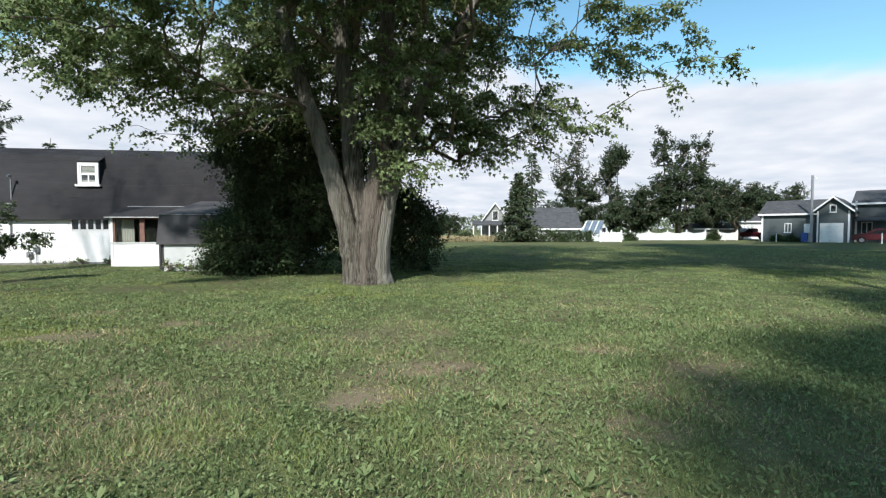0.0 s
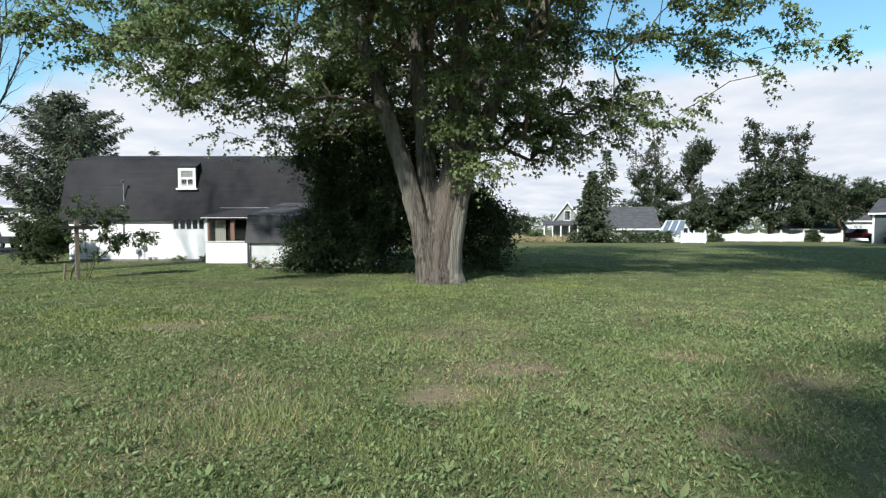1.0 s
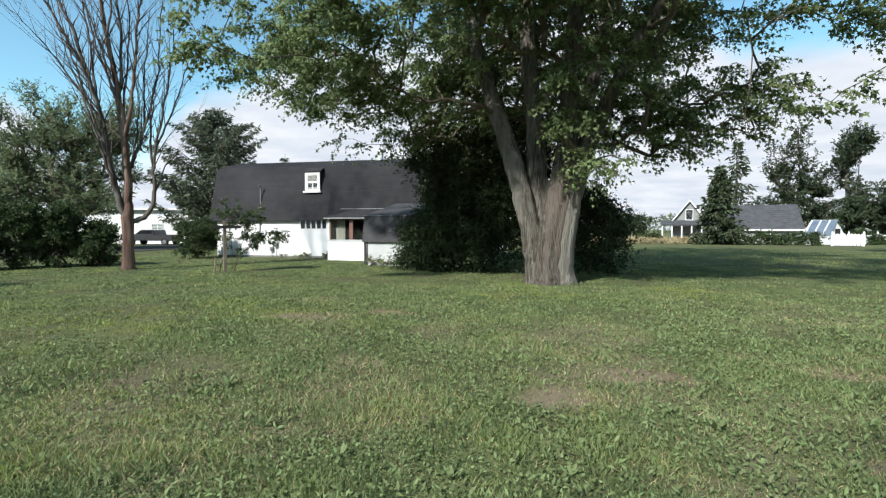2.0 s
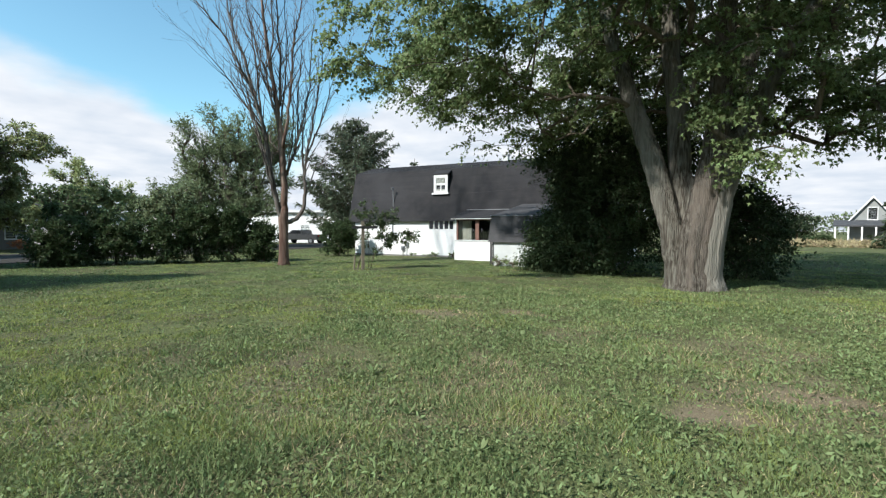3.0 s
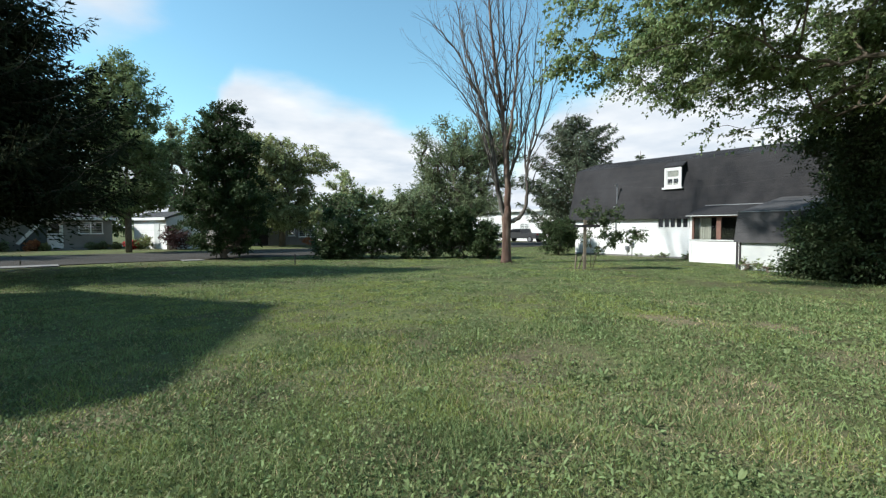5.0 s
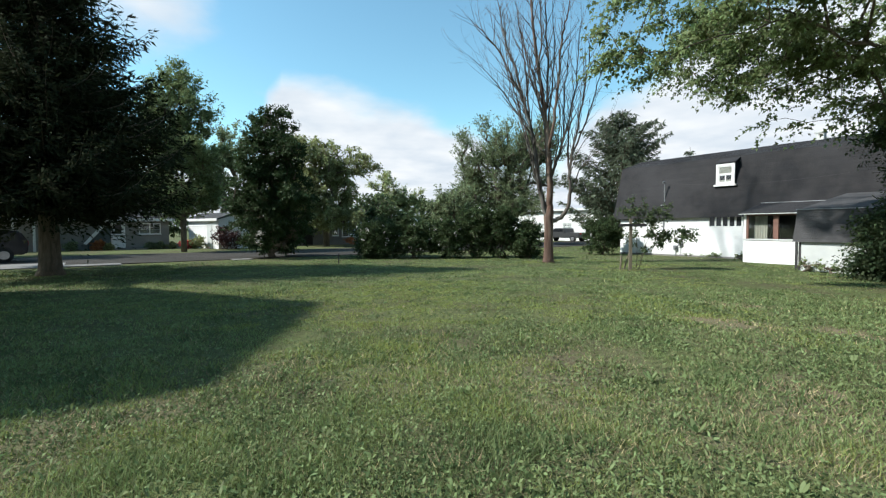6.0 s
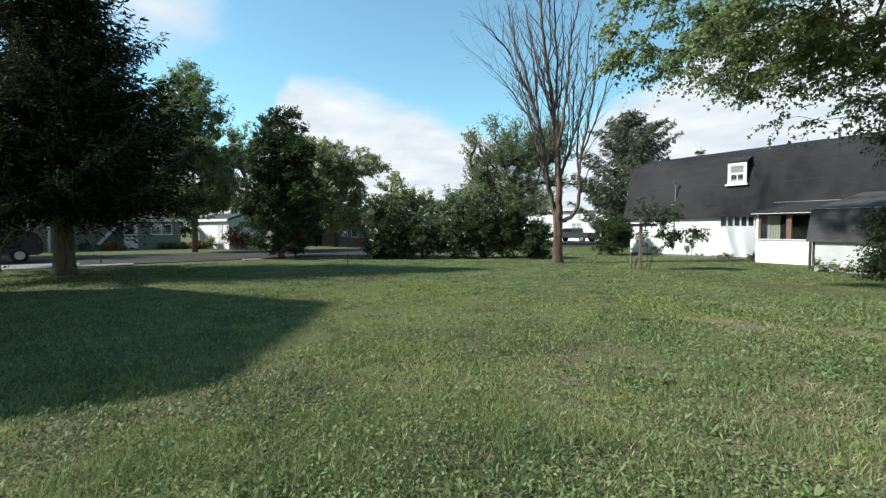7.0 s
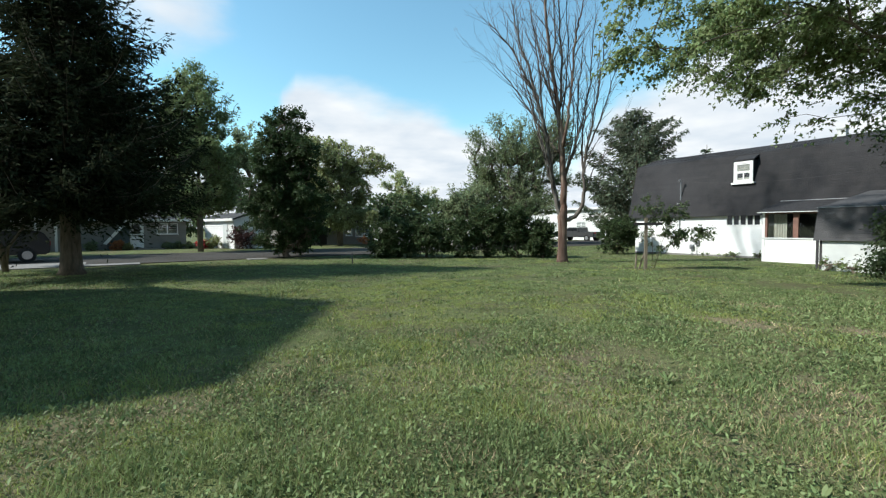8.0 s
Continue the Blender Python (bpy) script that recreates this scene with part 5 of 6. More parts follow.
for i, (x, y, s) in enumerate([(-16.9, 22.0, 0.24), (-16.4, 22.05, 0.3), (-17.9, 21.9, 0.22), (-15.3, 22.2, 0.26), (-10.0, 18.0, 0.45), (-9.3, 17.9, 0.35)]):
    bush("weed", "low weed growing against the house wall", pose(x, y, 0), [(0, 0, s * 0.5, s, s * 0.6, s * 0.5)], 14, 26, 0.09, 0.07, M_weed, 80 + i, "weed", "weeds by the wall")


# ---- vehicles ----
def vehicle(name, label, category, m, L, H, paint, kind="suv"):
    """Side outline carried across the width, with glass, wheels and lamps; it faces +x."""
    W = 1.8
    t = thing(name, label, category, m)
    f, r = L / 2, -L / 2
    if kind == "pickup":
        out = [(r, 0.5), (r, 1.02), (r + 1.9, 1.02), (r + 2.0, H), (f - 1.9, H), (f - 1.25, 1.08), (f - 0.1, 0.98), (f, 0.8), (f, 0.42), (r + 0.1, 0.42)]
        glass = [[(r + 2.12, 1.1), (r + 2.14, H - 0.1), (f - 1.95, H - 0.1), (f - 1.45, 1.1)]]
    elif kind == "suv":
        out = [(r, 0.5), (r, 1.0), (r + 0.25, H - 0.08), (r + 0.6, H), (f - 1.9, H - 0.02), (f - 1.15, 1.05), (f - 0.15, 0.92), (f, 0.75), (f, 0.35), (r + 0.1, 0.35)]
        glass = [[(r + 0.35, 1.02), (r + 0.5, H - 0.14), (f - 2.0, H - 0.14), (f - 1.35, 1.02)]]
    else:
        out = [(r, 0.5), (r, 0.9), (r + 0.9, 0.98), (r + 1.5, H), (f - 2.0, H), (f - 1.2, 0.95), (f - 0.1, 0.8), (f, 0.65), (f, 0.3), (r + 0.1, 0.3)]
        glass = [[(r + 1.15, 0.98), (r + 1.6, H - 0.1), (f - 2.05, H - 0.1), (f - 1.42, 0.98)]]
    body = Geo().prism(out, -W / 2, W / 2, "y").mesh("body")
    bm = bmesh.new()
    bm.from_mesh(body)
    bmesh.ops.bevel(bm, geom=list(bm.edges), offset=0.06, segments=2, affect="EDGES", clamp_overlap=True)
    bm.to_mesh(body)
    bm.free()
    part("body", body, paint, t)
    for s in (-1, 1):
        for gl in glass:
            part("side_window", Geo().prism(gl, s * (W / 2 - 0.004), s * (W / 2 + 0.012), "y"), M_carglass, t)
    for s in (-0.62, 0.62):
        part("tail_light", Geo().box(r - 0.02, r + 0.05, s - 0.12, s + 0.12, 0.78, 0.98), M_lampred, t, "red tail light")
        part("headlight", Geo().box(f - 0.05, f + 0.02, s - 0.14, s + 0.14, 0.62, 0.76), M_rim, t)
    for x in (r + 0.85, f - 0.85):
        for s in (-1, 1):
            y = s * (W / 2 - 0.08)
            w = part("wheel", Geo().tube([(x, y - 0.11, 0.34), (x, y + 0.11, 0.34)], [0.34, 0.34], 20), M_tyre, t)
            part("rim", Geo().tube([(x, y + s * 0.10, 0.34), (x, y + s * 0.125, 0.34)], [0.21, 0.19], 14), M_rim, w)
            for k in range(5):
                a = k * 2 * math.pi / 5
                part("spoke", Geo().box(-0.03, 0.03, y + s * 0.122 - 0.008, y + s * 0.122 + 0.008, 0.02, 0.19), M_rim, w, at=pose(x, 0, 0.34) @ pose(0, 0, 0, 0, math.degrees(a), 0))
    return t


vehicle("suv", "dark parked car with silver wheels at the kerb", "car", pose(-28.65, -11.05, 0.03, 0, 0, -72), 4.3, 1.5, M_carblack, "suv")
vehicle("pickup_truck", "grey pickup truck parked beyond the dead tree", "truck", pose(-43.9, 34.2, 0, 0, 0, 195), 5.2, 1.5, M_cargrey, "pickup")
vehicle("pickup_truck", "red pickup truck beside the white house", "truck", pose(42.8, 68.0, 0, 0, 0, 170), 5.0, 1.6, M_red, "pickup")
vehicle("car", "dark red car parked before the blue-grey house", "car", pose(44.9, 50.2, 0, 0, 0, 140), 4.6, 1.55, M_red, "suv")


# ---- houses across the street ----
def window_in(parent, x0, x1, z0, z1, y, panes=2, trim=M_white):
    w = part("window", Geo().box(x0, x1, y - 0.01, y + 0.04, z0, z1), M_dark, parent)
    part("window_frame", frame_ring(x0 - 0.07, x1 + 0.07, z0 - 0.07, z1 + 0.07, 0.07, y - 0.06, y + 0.03), trim, w)
    part("window_sill", Geo().box(x0 - 0.12, x1 + 0.12, y - 0.11, y - 0.062, z0 - 0.1, z0 - 0.05), trim, w)
    s = (x1 - x0) / panes
    for i in range(panes):
        part("pane", Geo().box(x0 + i * s + 0.03, x0 + (i + 1) * s - 0.03, y - 0.025, y - 0.015, z0 + 0.02, z1 - 0.02), M_glass, w)
        if i:
            part("mullion", Geo().box(x0 + i * s - 0.035, x0 + i * s + 0.035, y - 0.05, y - 0.01, z0, z1), trim, w)


def gable_house(name, label, m, x0, x1, depth, eave, ridge, wall_m, roof_m, along="x", over=0.35):
    """A house whose front faces -y; the ridge runs along x, or along y with its gable to the front."""
    h = thing(name, label, "house", m)
    mid = (x0 + x1) / 2
    if along == "x":
        part("wall", siding(x0, x1, 0, eave, 0, 0.18), wall_m, h)
        part("wall", Geo().box(x0, x1, depth - 0.1, depth, 0, eave), wall_m, h)
        for a, b in ((x0, x0 + 0.1), (x1 - 0.1, x1)):
            part("wall", Geo().prism([(0.1, 0), (0.1, eave), (depth / 2, ridge - 0.12), (depth - 0.1, eave), (depth - 0.1, 0)], a, b), wall_m, h)
        sl = (ridge - eave) / (depth / 2)
        e = eave - sl * over
        r = part("roof", Geo().prism([(-over, e), (depth / 2, ridge), (depth + over, e), (depth + over, e + 0.12), (depth / 2, ridge + 0.12), (-over, e + 0.12)], x0 - over, x1 + over), roof_m, h)
        tagged(part("shingle_cover", courses((-over, e + 0.12), (depth / 2, ridge + 0.12), x0 - over, x1 + over, max(6, int(depth * 1.6)), 0.015), roof_m, r), kind="stuff")
        part("fascia", Geo().box(x0 - over, x1 + over, -over - 0.05, -over - 0.004, e - 0.06, e + 0.14), M_white, r)
    else:
        part("wall", siding(x0, x1, 0, eave, 0, 0.18), wall_m, h)
        part("gable", Geo().prism([(x0, eave), (mid, ridge - 0.12), (x1, eave)], -0.01, 0.09, "y"), wall_m, h)
        for a, b in ((x0, x0 + 0.1), (x1 - 0.1, x1)):
            part("wall", Geo().box(a, b, 0.1, depth, 0, eave), wall_m, h)
        sl = (ridge - eave) / ((x1 - x0) / 2)
        e = eave - sl * over
        part("roof", Geo().prism([(x0 - over, e), (mid, ridge), (x1 + over, e), (x1 + over, e + 0.12), (mid, ridge + 0.12), (x0 - over, e + 0.12)], -over, depth + over, "y"), roof_m, h)
        part("bargeboard", Geo().prism([(x0 - over, e - 0.08), (mid, ridge - 0.08), (x1 + over, e - 0.08), (x1 + over, e + 0.14), (mid, ridge + 0.14), (x0 - over, e + 0.14)], -over - 0.06, -over - 0.004, "y"), M_white, h)
    return h


STREET = pose(-43.7, -7.6, 0, 0, 0, 102.5)
h = gable_house("house", "low grey house with a white front door", STREET, -10.5, 3.1, 7.0, 2.35, 3.6, M_grey, M_shinglegrey)
part("door", Geo().box(-0.75, 0.15, -0.07, -0.02, 0.05, 2.1), M_white, h)
part("door_pane", Geo().box(-0.51, -0.09, -0.085, -0.072, 1.2, 1.9), M_carglass, h)
part("doorstep", Geo().box(-0.6, 1.5, -1.1, -0.03, -0.05, 0.12), M_concrete, h)
part("entrance_gable", Geo().prism([(-2.2, 0.0), (-2.2, 0.6), (-0.95, 2.3), (-0.8, 2.3), (-0.8, 0)], -0.35, -0.02, "y"), M_blue, h)
part("entrance_rake", Geo().prism([(-2.45, 0.5), (-0.9, 2.4), (-0.76, 2.4), (-0.76, 2.2), (-2.25, 0.42)], -0.45, -0.36, "y"), M_white, h)
window_in(h, 1.1, 2.45, 1.22, 1.95, 0)
window_in(h, -8.8, -7.6, 0.9, 2.0, 0)
part("porch_post", Geo().box(-6.3, -6.15, -1.2, -1.05, 0, 2.3), M_white, h)
part("porch_post", Geo().box(-5.2, -5.05, -1.2, -1.05, 0, 2.3), M_white, h)
part("porch_beam", Geo().box(-8.0, -4.9, -1.25, -1.0, 2.3, 2.45), M_white, h)
g2 = gable_house("garage", "small bright white garage beside the grey house", pose(-41.0, -0.9, 0, 0, 0, 30), -4.6, 0, 2.6, 2.3, 2.75, M_white, M_shinglegrey, "x", 0.2)
part("side_door", Geo().box(-1.6, -0.9, -0.05, -0.016, 0.05, 1.9), M_offwhite, g2)
for i, (x, y, s, mm, lab) in enumerate([(-1.6, -0.9, 0.45, M_orange, "rust-coloured flowering plant before the grey house"), (-0.9, -0.9, 0.3, M_treelight, "small green plant before the grey house"), (1.7, -0.6, 0.32, M_treegrey, "small green plant before the grey house"),
                                         (2.4, -0.6, 0.3, M_treegrey, "small green plant before the grey house"), (3.2, -0.7, 0.32, M_treelight, "small green plant before the grey house"), (4.6, -2.5, 0.6, M_treelight, "pale bush before the white garage"), (3.9, -2.4, 0.42, M_redflower, "red flowering plant before the white garage"),
                                         (6.5, -5.2, 1.0, M_maroon, "dark red-leaved bush beside the white garage"), (-3.2, -0.8, 0.4, M_treegrey, "small green plant before the grey house")]):
    bush("flower_bush", lab, STREET @ pose(x, y, 0), [(0, 0, s * 0.8, s, s * 0.8, s * 0.8)], int(24 + 90 * s * s), 30, s * 0.25, 0.12, mm, 90 + i, "plant", "plants before the houses")
h = gable_house("house", "grey house with white windows beyond the street", pose(-46.2, 8.2, 0, 0, 0, 102.5), -4.6, 5.6, 7.0, 2.2, 3.5, M_grey, M_shinglegrey)
window_in(h, 1.7, 3.6, 0.8, 1.65, 0, 3)
window_in(h, 0.7, 1.2, 0.9, 1.65, 0, 1)
part("door", Geo().box(-2.2, -1.3, -0.06, -0.016, 0.05, 2.0), M_dark, h)
bush("flower_bush", "rust-coloured flowers under the white windows", pose(-45.0, 10.4, 0), [(0, 0, 0.35, 1.2, 0.4, 0.35)], 26, 26, 0.15, 0.12, M_orange, 99, "plant", "plants before the houses")
h = gable_house("house", "white gabled house showing over the hedge", pose(-57.5, 19.4, 0, 0, 0, 102), -2.2, 2.2, 8, 2.6, 3.75, M_white, M_shinglegrey, "y", 0.3)
window_in(h, -0.6, 0.6, 1.0, 2.2, 0)
h = gable_house("house", "long white building beyond the parked truck", pose(-50.4, 35.0, 0, 0, 0, 25), -4, 12.0, 7, 3.65, 3.8, M_white, M_shinglegrey)
window_in(h, 0.5, 1.6, 1.0, 2.1, 0)
window_in(h, 3.6, 4.7, 1.0, 2.1, 0)


# ---- far side of the field ----
FAR = pose(38.3, 58.8, 0, 0, 0, -45)
h = gable_house("garage", "blue-grey garage with white trim and a white roller door", FAR, 0, 5.6, 8.0, 3.3, 4.9, M_blue, M_shinglegrey)
window_in(h, 2.35, 2.9, 1.15, 2.1, 0, 2)
part("door", Geo().box(4.15, 4.9, -0.07, -0.016, 0.02, 2.1), M_white, h)
part("corner_board", Geo().box(-0.03, 0.15, -0.05, -0.016, 0, 3.3), M_white, h)
g2 = gable_house("house", "blue-grey gabled wing with a white garage door", FAR @ pose(5.4, -0.5, 0), 0, 2.8, 9, 3.75, 5.0, M_blue, M_shinglegrey, "y", 0.45)
dr = part("garage_door", Geo().box(0.25, 2.3, -0.07, -0.016, 0.02, 2.15), M_white, g2)
for z in (0.6, 1.18, 1.76):
    part("door_groove", Geo().box(0.25, 2.3, -0.075, -0.0705, z, z + 0.025), M_offwhite, dr)
window_in(g2, 1.15, 1.6, 3.4, 4.1, 0, 1)
part("corner_board", Geo().box(2.66, 2.83, -0.05, -0.016, 0, 3.5), M_white, g2)
part("corner_board", Geo().box(-0.03, 0.12, -0.05, -0.016, 0, 3.5), M_white, g2)
h3 = gable_house("house", "two-storey blue-grey house with white corner boards", FAR @ pose(8.35, 3.0, 0), 0, 12, 8, 4.4, 5.9, M_blue, M_shinglegrey)
window_in(h3, 0.6, 1.4, 1.0, 2.2, 0)
window_in(h3, 5.2, 6.2, 1.4, 2.6, 0)
part("corner_board", Geo().box(-0.03, 0.16, -0.05, -0.016, 0, 4.6), M_white, h3)
part("porch_roof", Geo().prism([(-1.6, 2.35), (-1.6, 2.5), (-0.02, 2.9), (-0.02, 2.75)], 0.0, 3.0), M_shinglegrey, h3)
part("porch_post", Geo().box(2.7, 2.9, -1.5, -1.3, 0, 2.35), M_white, h3)
t = thing("utility_pole", "tall plain grey pole with a small flag at its top", "pole", pose(41.1, 54.6, 0))
part("pole", Geo().tube([(0, 0, -0.1), (0, 0, 7.5)], [0.15, 0.12], 12), M_metal, t)
part("flag", Geo().prism([(0.2, 7.4), (0.6, 7.2), (0.75, 6.6), (0.62, 6.7), (0.5, 7.05), (0.2, 7.2)], -0.01, 0.01, "y"), M_offwhite, t)
t = thing("trash_bin", "blue plastic wheeled bin beside the door", "bin", pose(40.9, 55.3, 0, 0, 0, -45))
part("body", Geo().prism([(-0.25, 0.06), (-0.31, 1.0), (0.31, 1.0), (0.25, 0.06)], -0.3, 0.3, "y"), M_bluebin, t)
part("lid", Geo().prism([(-0.34, 1.0), (-0.34, 1.05), (0, 1.1), (0.34, 1.05), (0.34, 1.0)], -0.33, 0.33, "y"), M_bluebin, t)
for x, y, z in ((38.6, 56.6, 0.9), (41.6, 52.6, 0.3), (44.0, 49.0, 1.0), (35.2, 61.0, 0.9)):
    t = thing("stake", "thin pale stake standing in the grass", "stake", pose(x, y, 0), "stakes in the grass")
    part("rod", Geo().tube([(0, 0, -0.05), (0, 0, z), (0.01, 0, z + 0.08)], [0.06, 0.055, 0.03], 6), M_offwhite, t)

h = gable_house("farmhouse", "pale gabled farmhouse with a porch of white posts", pose(4.9, 66.0, 0, 0, 0, -4), 0, 3.8, 9, 2.6, 5.1, M_tan, M_shinglegrey, "y", 0.3)
window_in(h, 1.55, 2.25, 2.8, 4.0, 0, 1)
part("porch_roof", Geo().prism([(-2.2, 2.05), (-2.2, 2.2), (-0.02, 2.75), (-0.02, 2.6)], -1.2, 5.4), M_shinglegrey, h)
for i in range(7):
    part("porch_post", Geo().box(-1.1 + i * 1.05, -0.96 + i * 1.05, -2.15, -2.0, 0, 2.05), M_white, h)
part("porch_floor", Geo().box(-1.2, 5.4, -2.2, -0.02, -0.1, 0.3), M_tan, h)
h = gable_house("farm_wing", "long grey-roofed wing of the far farmhouse", pose(11.2, 65.6, 0, 0, 0, -4), 0, 6.8, 8, 1.75, 4.5, M_tan, M_shinglegrey)
window_in(h, 3.2, 3.9, 0.7, 1.35, 0, 1)
part("door", Geo().box(0.6, 1.5, -0.06, -0.016, 0.0, 1.7), M_white, h)
t = thing("greenhouse", "small greenhouse with dark glass panels on its sloping roof", "greenhouse", pose(17.4, 62.6, 0, 0, 0, -4))
part("body", Geo().box(0, 4.0, 0, 0.08, 0, 0.9).prism([(0.0, 0.9), (1.8, 2.65), (3.0, 2.65), (4.0, 0.9), (4.0, 0), (0, 0)], 0.9, 3.0, "y"), M_offwhite, t)
for i in range(3):
    x = 0.15 + i * 0.78
    part("roof_panel", Geo().add([(x + 0.1, 0.05, 0.92), (x + 0.72, 0.05, 0.92), (x + 1.6, 0.86, 2.62), (x + 0.98, 0.86, 2.62), (x + 0.1, 0.09, 0.88), (x + 0.72, 0.09, 0.88), (x + 1.6, 0.9, 2.58), (x + 0.98, 0.9, 2.58)],
                             [(0, 1, 2, 3), (7, 6, 5, 4), (0, 4, 5, 1), (1, 5, 6, 2), (2, 6, 7, 3), (3, 7, 4, 0)]), M_solar, t)
part("roof", Geo().add([(0, 0.1, 0.9), (2.4, 0.1, 0.9), (3.3, 0.92, 2.65), (1.0, 0.92, 2.65), (0, 0.16, 0.84), (2.4, 0.16, 0.84), (3.3, 0.98, 2.59), (1.0, 0.98, 2.59)],
                       [(0, 1, 2, 3), (7, 6, 5, 4), (0, 4, 5, 1), (1, 5, 6, 2), (2, 6, 7, 3), (3, 7, 4, 0)]), M_offwhite, t)
part("gable_window", Geo().box(3.05, 3.5, 0.86, 0.895, 1.1, 1.7), M_carglass, t)


# white picket gate and scalloped fence
def picket_run(label, m, n, step, top, name="fence"):
    t = thing(name, label, "fence", m)
    L = n * step
    part("rail", Geo().box(0, L, 0.02, 0.06, 0.25, 0.35), M_white, t)
    part("rail", Geo().box(0, L, 0.02, 0.06, 0.8, 0.9), M_white, t)
    pick = {}
    for i in range(n):
        z = round(top(i / max(1, n - 1)), 2)
        if z not in pick:
            me = Geo().prism([(-step * 0.39, 0.05), (-step * 0.39, z - 0.1), (0, z), (step * 0.39, z - 0.1), (step * 0.39, 0.05)], -0.02, 0.016, "y").mesh("picket")
            pick[z] = me
        part("picket", pick[z], M_white, t, at=pose((i + 0.5) * step, 0, 0))
    for x in (0, L):
        part("post", Geo().box(x - 0.07, x + 0.07, -0.05, 0.09, -0.1, top(0) + 0.12).prism([(x - 0.09, top(0) + 0.12), (x, top(0) + 0.22), (x + 0.09, top(0) + 0.12)], -0.07, 0.11, "y"), M_white, t)


picket_run("white picket gate section at the end of the field", pose(18.4, 57.4, 0, 0, 0, -4), 9, 0.27, lambda s: 1.22)
for i in range(5):
    picket_run("white scalloped vinyl fence behind the field", pose(22.4 + i * 2.45, 65.3 - i * 0.13, 0, 0, 0, -4), 16, 0.153, lambda s: 1.22 - 0.22 * math.sin(math.pi * s))
picket_run("white scalloped vinyl fence behind the field", pose(36.3, 64.6, 0, 0, 0, -4), 16, 0.153, lambda s: 1.22 - 0.22 * math.sin(math.pi * s))
h = gable_house("shed", "low pale shed behind the white fence", pose(35.6, 69.2, 0, 0, 0, -4), 0, 6.0, 4, 1.6, 2.3, M_tan, M_shinglegrey)
h = gable_house("house", "white house half hidden behind the garage", pose(42.5, 73.2, 0, 0, 0, -10), 0, 5, 7, 2.7, 4.2, M_white, M_shinglegrey)
window_in(h, 1.0, 1.8, 0.9, 2.1, 0)
window_in(h, 2.6, 3.6, 0.9, 2.1, 0)
for i, (x, y, s, hh) in enumerate([(10.4, 58.6, 1.3, 0.6), (12.6, 58.4, 1.4, 0.7), (14.9, 58.3, 1.4, 0.65), (17.0, 58.5, 1.2, 0.6), (24.2, 63.5, 0.7, 0.55), (35.0, 63.2, 0.6, 0.5), (40.4, 56.6, 0.6, 0.35), (2.5, 60.5, 1.2, 0.7), (39.3, 57.4, 0.6, 0.3), (24.0, 66.5, 0.9, 0.9)]):
    bush("bush", "low dark bush at the edge of the field", pose(x, y, 0), [(0, 0, hh * 0.9, s, s * 0.6, hh)], 46, 30, 0.28, 0.22, M_hedge, 110 + i, group="bushes at the field's edge")
rng = np.random.RandomState(9)
pts = np.stack([rng.uniform(-6, 9.5, 5200), rng.uniform(58.5, 62.5, 5200), rng.uniform(0.0, 0.62, 5200)], 1)
tagged(part("tall_weeds", leaves("tall_weeds", pts, 0.34, rng, T_NEEDLE, 0.3, -0.9), M_drygrass), "strip of tall dry weeds before the farmhouse", "weeds", kind="stuff")

# far woods round the horizon
pts = []
for az in np.arange(-60, 130, 0.55):
    d = 210 + 60 * field(np.array([az]), np.array([3.0]), 9.0, 51)[0]
    top = 4.0 + 9.0 * field(np.array([az]), np.array([9.0]), 7.0, 52)[0]
    a = radians(az)
    n = 75
    q = np.stack([-math.sin(a) * d + rng.normal(size=n) * 2.2, math.cos(a) * d + rng.normal(size=n) * 2.2, top * rng.uniform(0, 1, n) ** 0.8], 1)
    pts.append(q)
tagged(part("far_woods", leaves("far_woods", np.concatenate(pts), 1.5, rng, T_LEAF, 0.3, 0.2), M_treegrey), "line of distant trees along the horizon", "woods", kind="stuff")

for i, (x, y, z, r) in enumerate([(-53, -19, 6.5, 4.5), (-52, -11, 7.5, 4.5), (-54, 3.5, 6.0, 4.0), (-53, 14.5, 5.5, 4.0), (-60, 27, 6.0, 4.0), (-36, -20, 7.0, 4.5), (-34.4, -15.5, 8.5, 4.2), (-57, -9.0, 9.0, 5.0)]):
    broadleaf("tree", "dark leafy tree standing behind the street houses", pose(x, y, 0), [[(0, 0, -0.1), (0, 0, 2.0), (0, 0, z)]], 0.25, [(0, 0, z * 0.62, r, r, z * 0.46)], 200, 11, 0.55, 0.38, M_tree, M_barkdark, 150 + i, floor=1.0, group="trees behind the houses")

# behind the camera: the neighbouring house whose shade falls on the lawn
h = thing("house", "neighbouring house whose shadow falls on the lawn", "house", pose(-12.9, -7.6, 0, 0, 0, 189))
part("wall", Geo().prism([(-5.6, 0), (-5.6, 5.5), (0, 7.9), (3.5, 5.0), (3.5, 0)], 0, 0.2, "y"), M_tan, h)
part("wall", Geo().prism([(-5.6, 0), (-5.6, 5.5), (0, 7.9), (3.5, 5.0), (3.5, 0)], 9.8, 10, "y"), M_tan, h)
part("wall", Geo().box(-5.6, -5.4, 0.2, 9.8, 0, 5.5), M_tan, h)
part("wall", Geo().box(3.3, 3.5, 0.2, 9.8, 0, 5.0), M_tan, h)
part("roof", Geo().prism([(-5.9, 5.37), (0, 7.9), (3.7, 4.83), (3.7, 4.97), (0, 8.05), (-5.9, 5.52)], -0.2, 10.2, "y"), M_shinglegrey, h)
